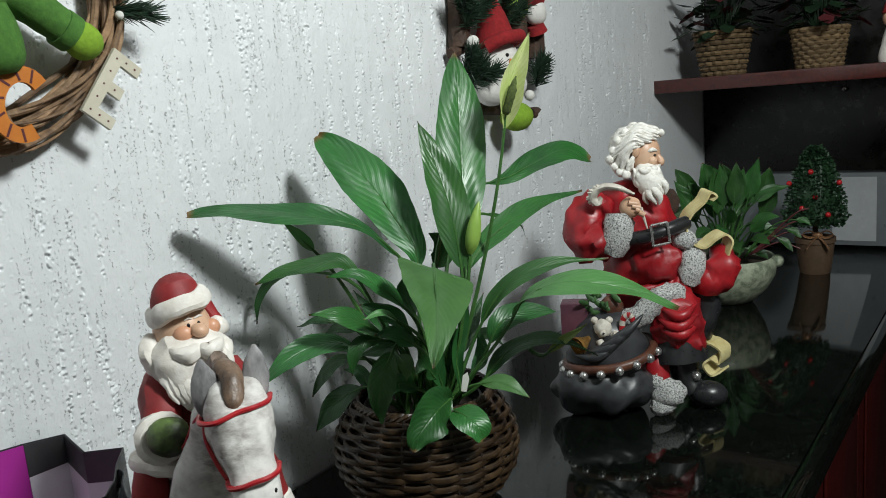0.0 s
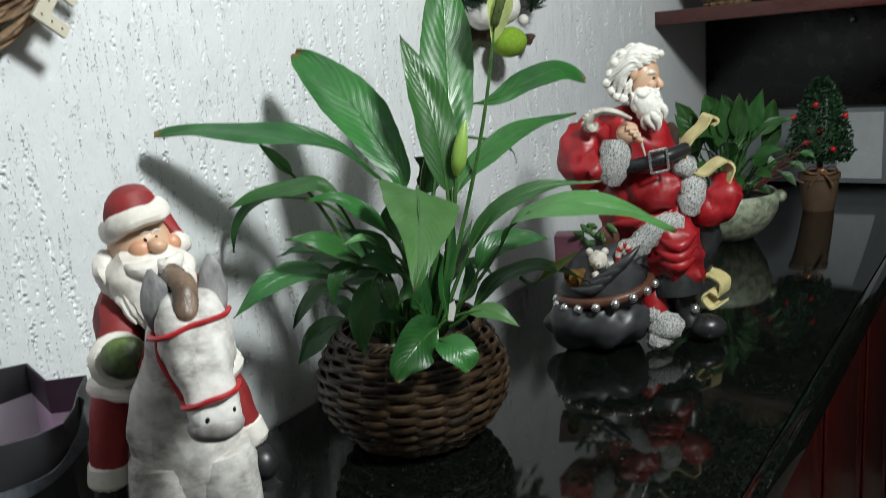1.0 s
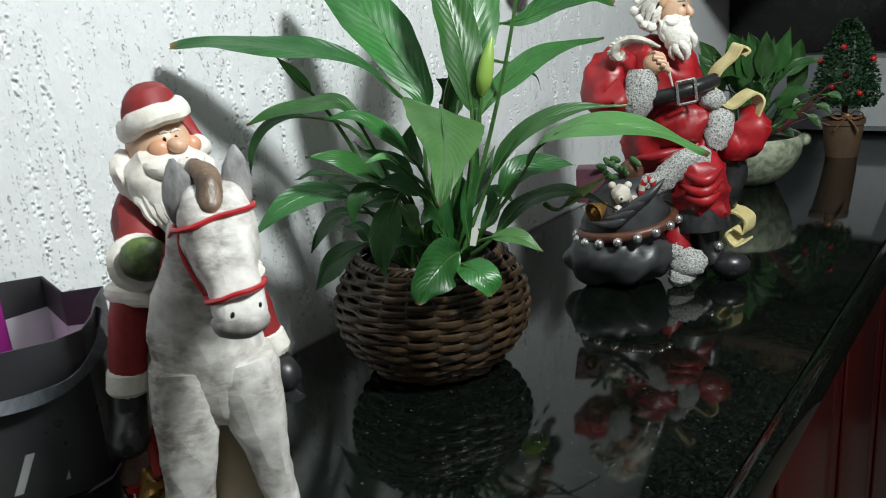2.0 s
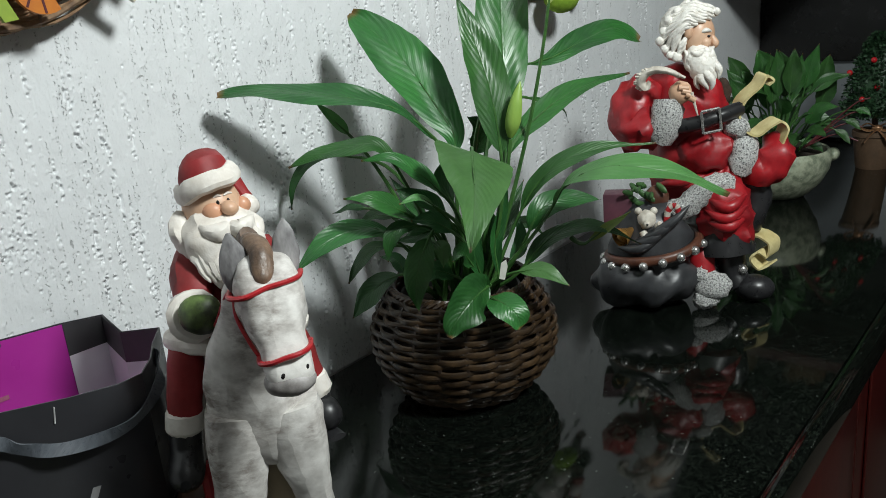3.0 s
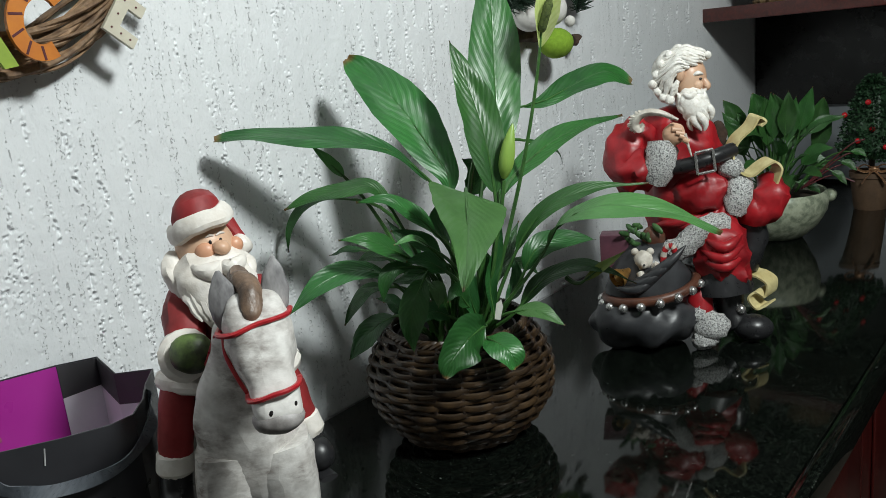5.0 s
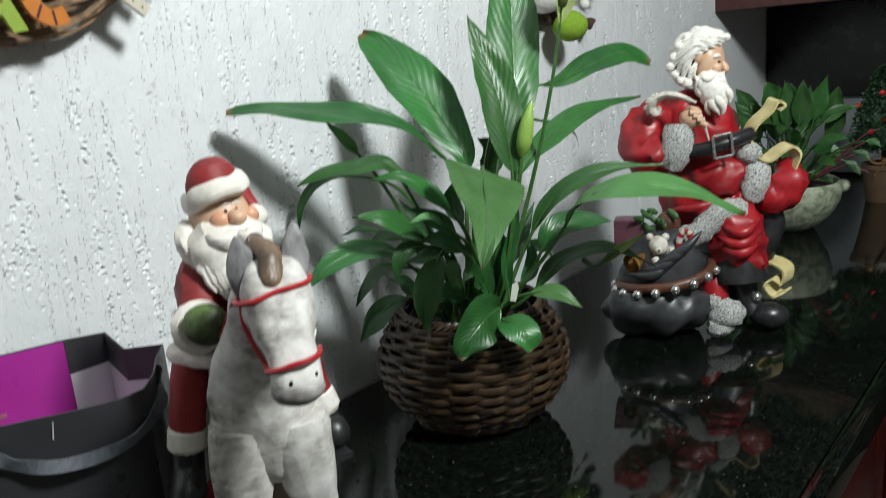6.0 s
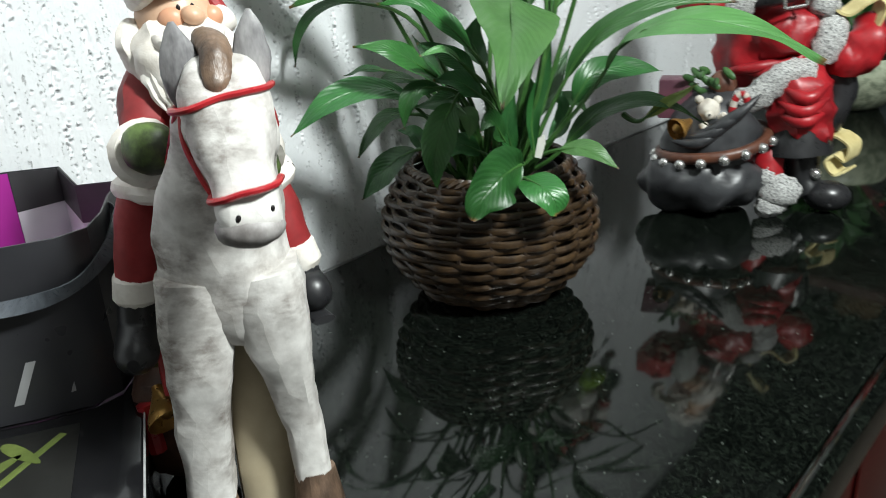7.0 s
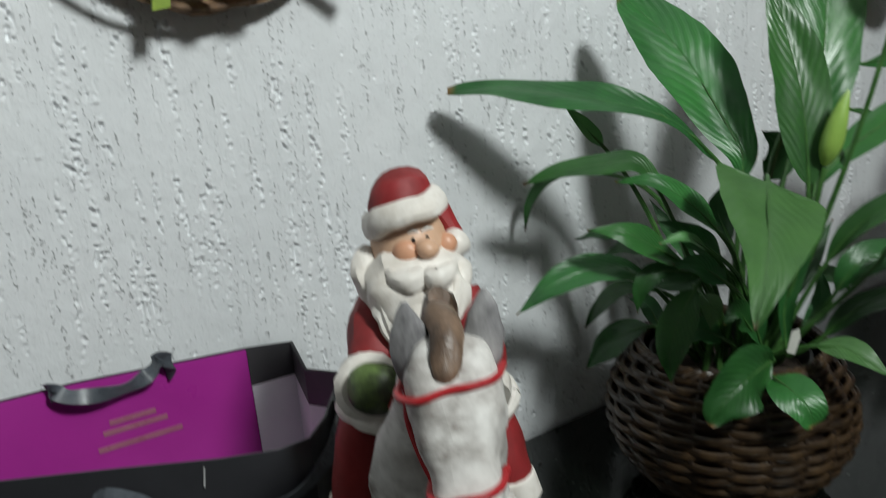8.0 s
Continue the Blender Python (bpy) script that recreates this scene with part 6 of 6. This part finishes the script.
def planter():
    ob = thing("stoneware_planter", (1.905, -0.262, COUNTER), "round mottled green stoneware planter bowl on the granite", "planter", -73.3)
    part("bowl", Solid().lathe([(0.001, 0.002), (0.055, 0.001), (0.066, 0.008), (0.090, 0.032), (0.106, 0.062), (0.110, 0.088), (0.106, 0.103), (0.103, 0.106), (0.099, 0.104), (0.100, 0.088), (0.09, 0.075), (0.001, 0.075)], 0, 48, rough=0.01, size=15), STONEWARE, ob)
    for x in (-1, 1):
        part("lug", Solid().ball((x * 0.110, 0, 0.092), (0.014, 0.02, 0.014), rough=0.002), STONEWARE, ob)
    part("soil", Solid().lathe([(0.099, 0.090), (0.05, 0.095), (0.001, 0.096)], 0, 36, rough=0.05, size=50), SOIL, ob)
    pl = thing("arrowhead_plant", (1.905, -0.262, COUNTER + 0.09), "bushy green arrowhead plant growing in a stoneware planter", "plant", -73.3)
    r = random.Random(12)
    for k in range(16):
        x, y = r.uniform(-0.13, 0.11), r.uniform(-0.09, 0.06)
        h = r.uniform(0.10, 0.19) * (1 - 1.2 * abs(x))
        arrow_leaf(pl, (x * 0.75, y, h), (x * 1.1 + r.uniform(-0.02, 0.02), y - 0.01, h + r.uniform(0.07, 0.11)), r.uniform(0.036, 0.050), r.uniform(-0.1, 0.15), root=(x * 0.2, y * 0.2, 0.002))
    for k in range(26):
        a, d = r.uniform(0, 6.28), r.uniform(0.05, 0.125)
        x, y, h = d * math.cos(a), d * math.sin(a) - 0.01, r.uniform(0.03, 0.15)
        arrow_leaf(pl, (x * 0.6, y * 0.6, h), (x * 1.3, y * 1.3, h + r.uniform(-0.045, 0.05)), r.uniform(0.026, 0.042), r.uniform(0.2, 0.6), root=(x * 0.15, y * 0.15, 0.002))
    for k in range(3):
        x, z = 0.11 + 0.018 * k, 0.03 + 0.020 * k
        arrow_leaf(pl, (x, -0.03, z + 0.03), (x + 0.03, -0.04, z + 0.01 * (k % 3)), 0.020, 0.4, root=(0.04, 0, 0.01))
    part("dry_leaf", Solid().ball((-0.118, -0.04, 0.150), (0.020, 0.004, 0.028), rough=0.006, size=60), BARK, pl)
    for k in range(4):
        part("bare_stem", Solid().tube(bend([(0.05, -0.02, 0.02), (0.11 + 0.01 * k, -0.03, 0.05 + 0.02 * k), (0.155 + 0.006 * k, -0.03, 0.035 + 0.03 * k)], 5), 0.0016, 0, 6), DRY_LEAF, pl)


def topiary():
    ob = thing("topiary_tree", (2.235, -0.388, COUNTER), "small cone topiary with red berries in a kraft pot", "plant", -78.8)
    part("pot", Solid().lathe([(0.001, 0.0), (0.036, 0.0), (0.038, 0.006), (0.046, 0.078), (0.049, 0.080), (0.049, 0.092), (0.045, 0.092), (0.043, 0.082), (0.001, 0.080)], 0, 36), KRAFT, ob)
    part("trunk", Solid().tube([(0, 0, 0.08), (0.002, 0, 0.16)], 0.007, 0, 8, rough=0.001), BARK, ob)
    bow = part("bow_knot", Solid().ball((0.006, -0.044, 0.104), (0.012, 0.008, 0.008)), BRONZE_BOW, ob)
    for d in (-1, 1):
        part("bow_loop", Solid().tube(bend([(0.006, -0.044, 0.104), (0.006 + d * 0.020, -0.050, 0.116), (0.006 + d * 0.034, -0.046, 0.106), (0.006 + d * 0.018, -0.046, 0.098), (0.006, -0.044, 0.104)], 5), 0.0055, 0, 8, flat=0.3), BRONZE_BOW, bow)
        part("bow_tail", Solid().tube(bend([(0.006, -0.046, 0.102), (0.006 + d * 0.014, -0.052, 0.088), (0.006 + d * 0.026, -0.050, 0.070)], 5), 0.005, 0, 8, flat=0.25), BRONZE_BOW, bow)
    s, r = Solid(), random.Random(31)
    s.lathe([(0.001, 0.122), (0.040, 0.126), (0.052, 0.146), (0.048, 0.200), (0.037, 0.256), (0.020, 0.298), (0.001, 0.312)], 0, 24, rough=0.2, size=60)
    for k in range(3600):
        t = r.random() ** 1.15
        z = 0.122 + 0.20 * t
        R = (0.073 * (1 - t) ** 0.55 + 0.004) * r.uniform(0.70, 1.08) * (0.75 + 0.25 * min(1, t * 8))
        a = r.uniform(0, 6.283)
        c = Vector((R * math.cos(a), R * math.sin(a), z))
        d = Vector((math.cos(a) + r.uniform(-0.8, 0.8), math.sin(a) + r.uniform(-0.8, 0.8), r.uniform(-0.5, 0.8))).normalized() * r.uniform(0.006, 0.012)
        e = d.cross(Vector((r.uniform(-1, 1), r.uniform(-1, 1), r.uniform(-1, 1)))).normalized() * 0.0036
        s.add([c, c + d * 0.5 + e, c + d, c + d * 0.5 - e], [(0, 1, 2, 3)], 0)
    part("foliage", s, TOPIARY, ob, smooth=False)
    for c in ((-0.010, -0.060, 0.265), (0.029, -0.066, 0.159), (0.054, -0.034, 0.234), (-0.060, -0.030, 0.234), (0.0, -0.05, 0.20), (-0.03, -0.062, 0.175)):
        part("berry", Solid().ball(c, 0.0068, seg=12, rings=8), BERRY, ob)


planter()
topiary()


# ---- shelf: straw baskets with plants, ornament; papers below ----
def shelf_basket(y, top, low, tall, seed):
    ob = thing("straw_basket", (2.30, y, 1.415), "small pale woven straw basket on the red shelf", "basket", group="baskets on the shelf")
    rows, seg = 9, 44
    for i in range(rows):
        z = 0.006 + (tall - 0.012) * i / (rows - 1)
        R = low + (top - low) * i / (rows - 1)
        ring = [((R + 0.0035 * math.cos(14 * a + math.pi * (i % 2))) * math.cos(a), (R + 0.0035 * math.cos(14 * a + math.pi * (i % 2))) * math.sin(a), z) for a in [2 * math.pi * j / 84 for j in range(85)]]
        part("strand", Solid().tube(ring, 0.0066, 0, 6, False), STRAW, ob)
    part("lining", Solid().lathe([(0.001, 0.004), (low - 0.006, 0.004), (top - 0.007, tall - 0.006)], 0, seg), STAKE, ob)
    pl = thing("potted_plant", (2.30, y, 1.415 + 0.01), "dark leafy plant standing in a straw basket", "plant")
    r = random.Random(seed)
    part("soil", Solid().lathe([(top - 0.010, tall - 0.026), (0.001, tall - 0.022)], 0, 24), SOIL, pl)
    for k in range(95):
        a, d = r.uniform(0, 6.28), r.uniform(0.02, 0.115)
        x, yy, h = d * math.cos(a), d * math.sin(a), r.uniform(0.095, 0.24)
        dirn = Vector((math.cos(a), math.sin(a), r.uniform(-0.8, 0.4))).normalized() * r.uniform(0.045, 0.07)
        side = dirn.cross(Vector((0, 0, 1))).normalized() * r.uniform(0.014, 0.022)
        c = Vector((x * 0.75, yy * 0.75, h))
        s = Solid().add([c, c + dirn * 0.35 + side, c + dirn * 0.75 + side * 0.7, c + dirn, c + dirn * 0.75 - side * 0.7, c + dirn * 0.35 - side, c + dirn * 0.5 + Vector((0, 0, -0.004))],
                        [(0, 1, 6), (1, 2, 6), (2, 3, 6), (3, 4, 6), (4, 5, 6), (5, 0, 6)])
        lf = part("leaf", s, DRY_LEAF if k % 9 == 0 else DUSK_LEAF, pl)
        part("stem", Solid().tube([(x * 0.1, yy * 0.1, tall - 0.024), (x * 0.5, yy * 0.5, h * 0.7 + 0.03), tuple(c)], 0.0015, 0, 5), DUSK_LEAF, lf)


shelf_basket(-0.145, 0.070, 0.050, 0.118, 41)
shelf_basket(-0.385, 0.062, 0.048, 0.100, 42)


def shelf_ornament():
    s = Solid()
    s.tube(bend([(0, 0, 0), (0, 0, 0.05), (0, 0, 0.09)], 4), [0.030, 0.032, 0.031, 0.028, 0.025, 0.022, 0.019, 0.016, 0.012], 0, 16, rough=0.003)
    s.ball((0, 0, 0.105), 0.024, 1, rough=0.002)
    s.tube(bend([(0, 0, 0.115), (0.004, 0, 0.15), (0.012, 0, 0.18)], 4), [0.026, 0.024, 0.021, 0.018, 0.015, 0.012, 0.009, 0.006, 0.002], 2, 14)
    s.ball((0.0, -0.026, 0.04), (0.014, 0.01, 0.014), 2)
    whole("shelf_figurine", s, [FUR_CREAM, SKIN, COAT_RED], (2.33, -0.545, 1.415), "small cream and red figurine on the shelf", "figurine")


shelf_ornament()
notice = thing("notice_paper", (END - 0.0135, -0.425, 0.915), "white notice paper with faint writing on the panel", "paper")
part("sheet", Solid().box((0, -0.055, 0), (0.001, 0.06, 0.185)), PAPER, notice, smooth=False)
for k in range(6):
    z = 0.155 - 0.024 * k
    part("written_bar", Solid().box((-0.0006, -0.030 + 0.004 * (k % 2), z), (-0.0001, -0.016, z + 0.006 + 0.006 * (k % 3))), PRINT_GREY, notice, smooth=False)
for k in range(3):
    part("written_line", Solid().box((-0.0006, 0.004, 0.05 + 0.034 * k), (-0.0001, 0.040, 0.052 + 0.034 * k)), PRINT_GREY, notice, smooth=False)
hook = thing("cabinet_knob", (END - 0.03, -0.40, 1.352), "small chrome knob on the dark panel", "knob")
part("post", Solid().tube([(0, 0, 0), (-0.014, 0, 0)], 0.003, 0, 8), SILVER, hook)
part("cap", Solid().ball((-0.017, 0, 0), 0.007), SILVER, hook)
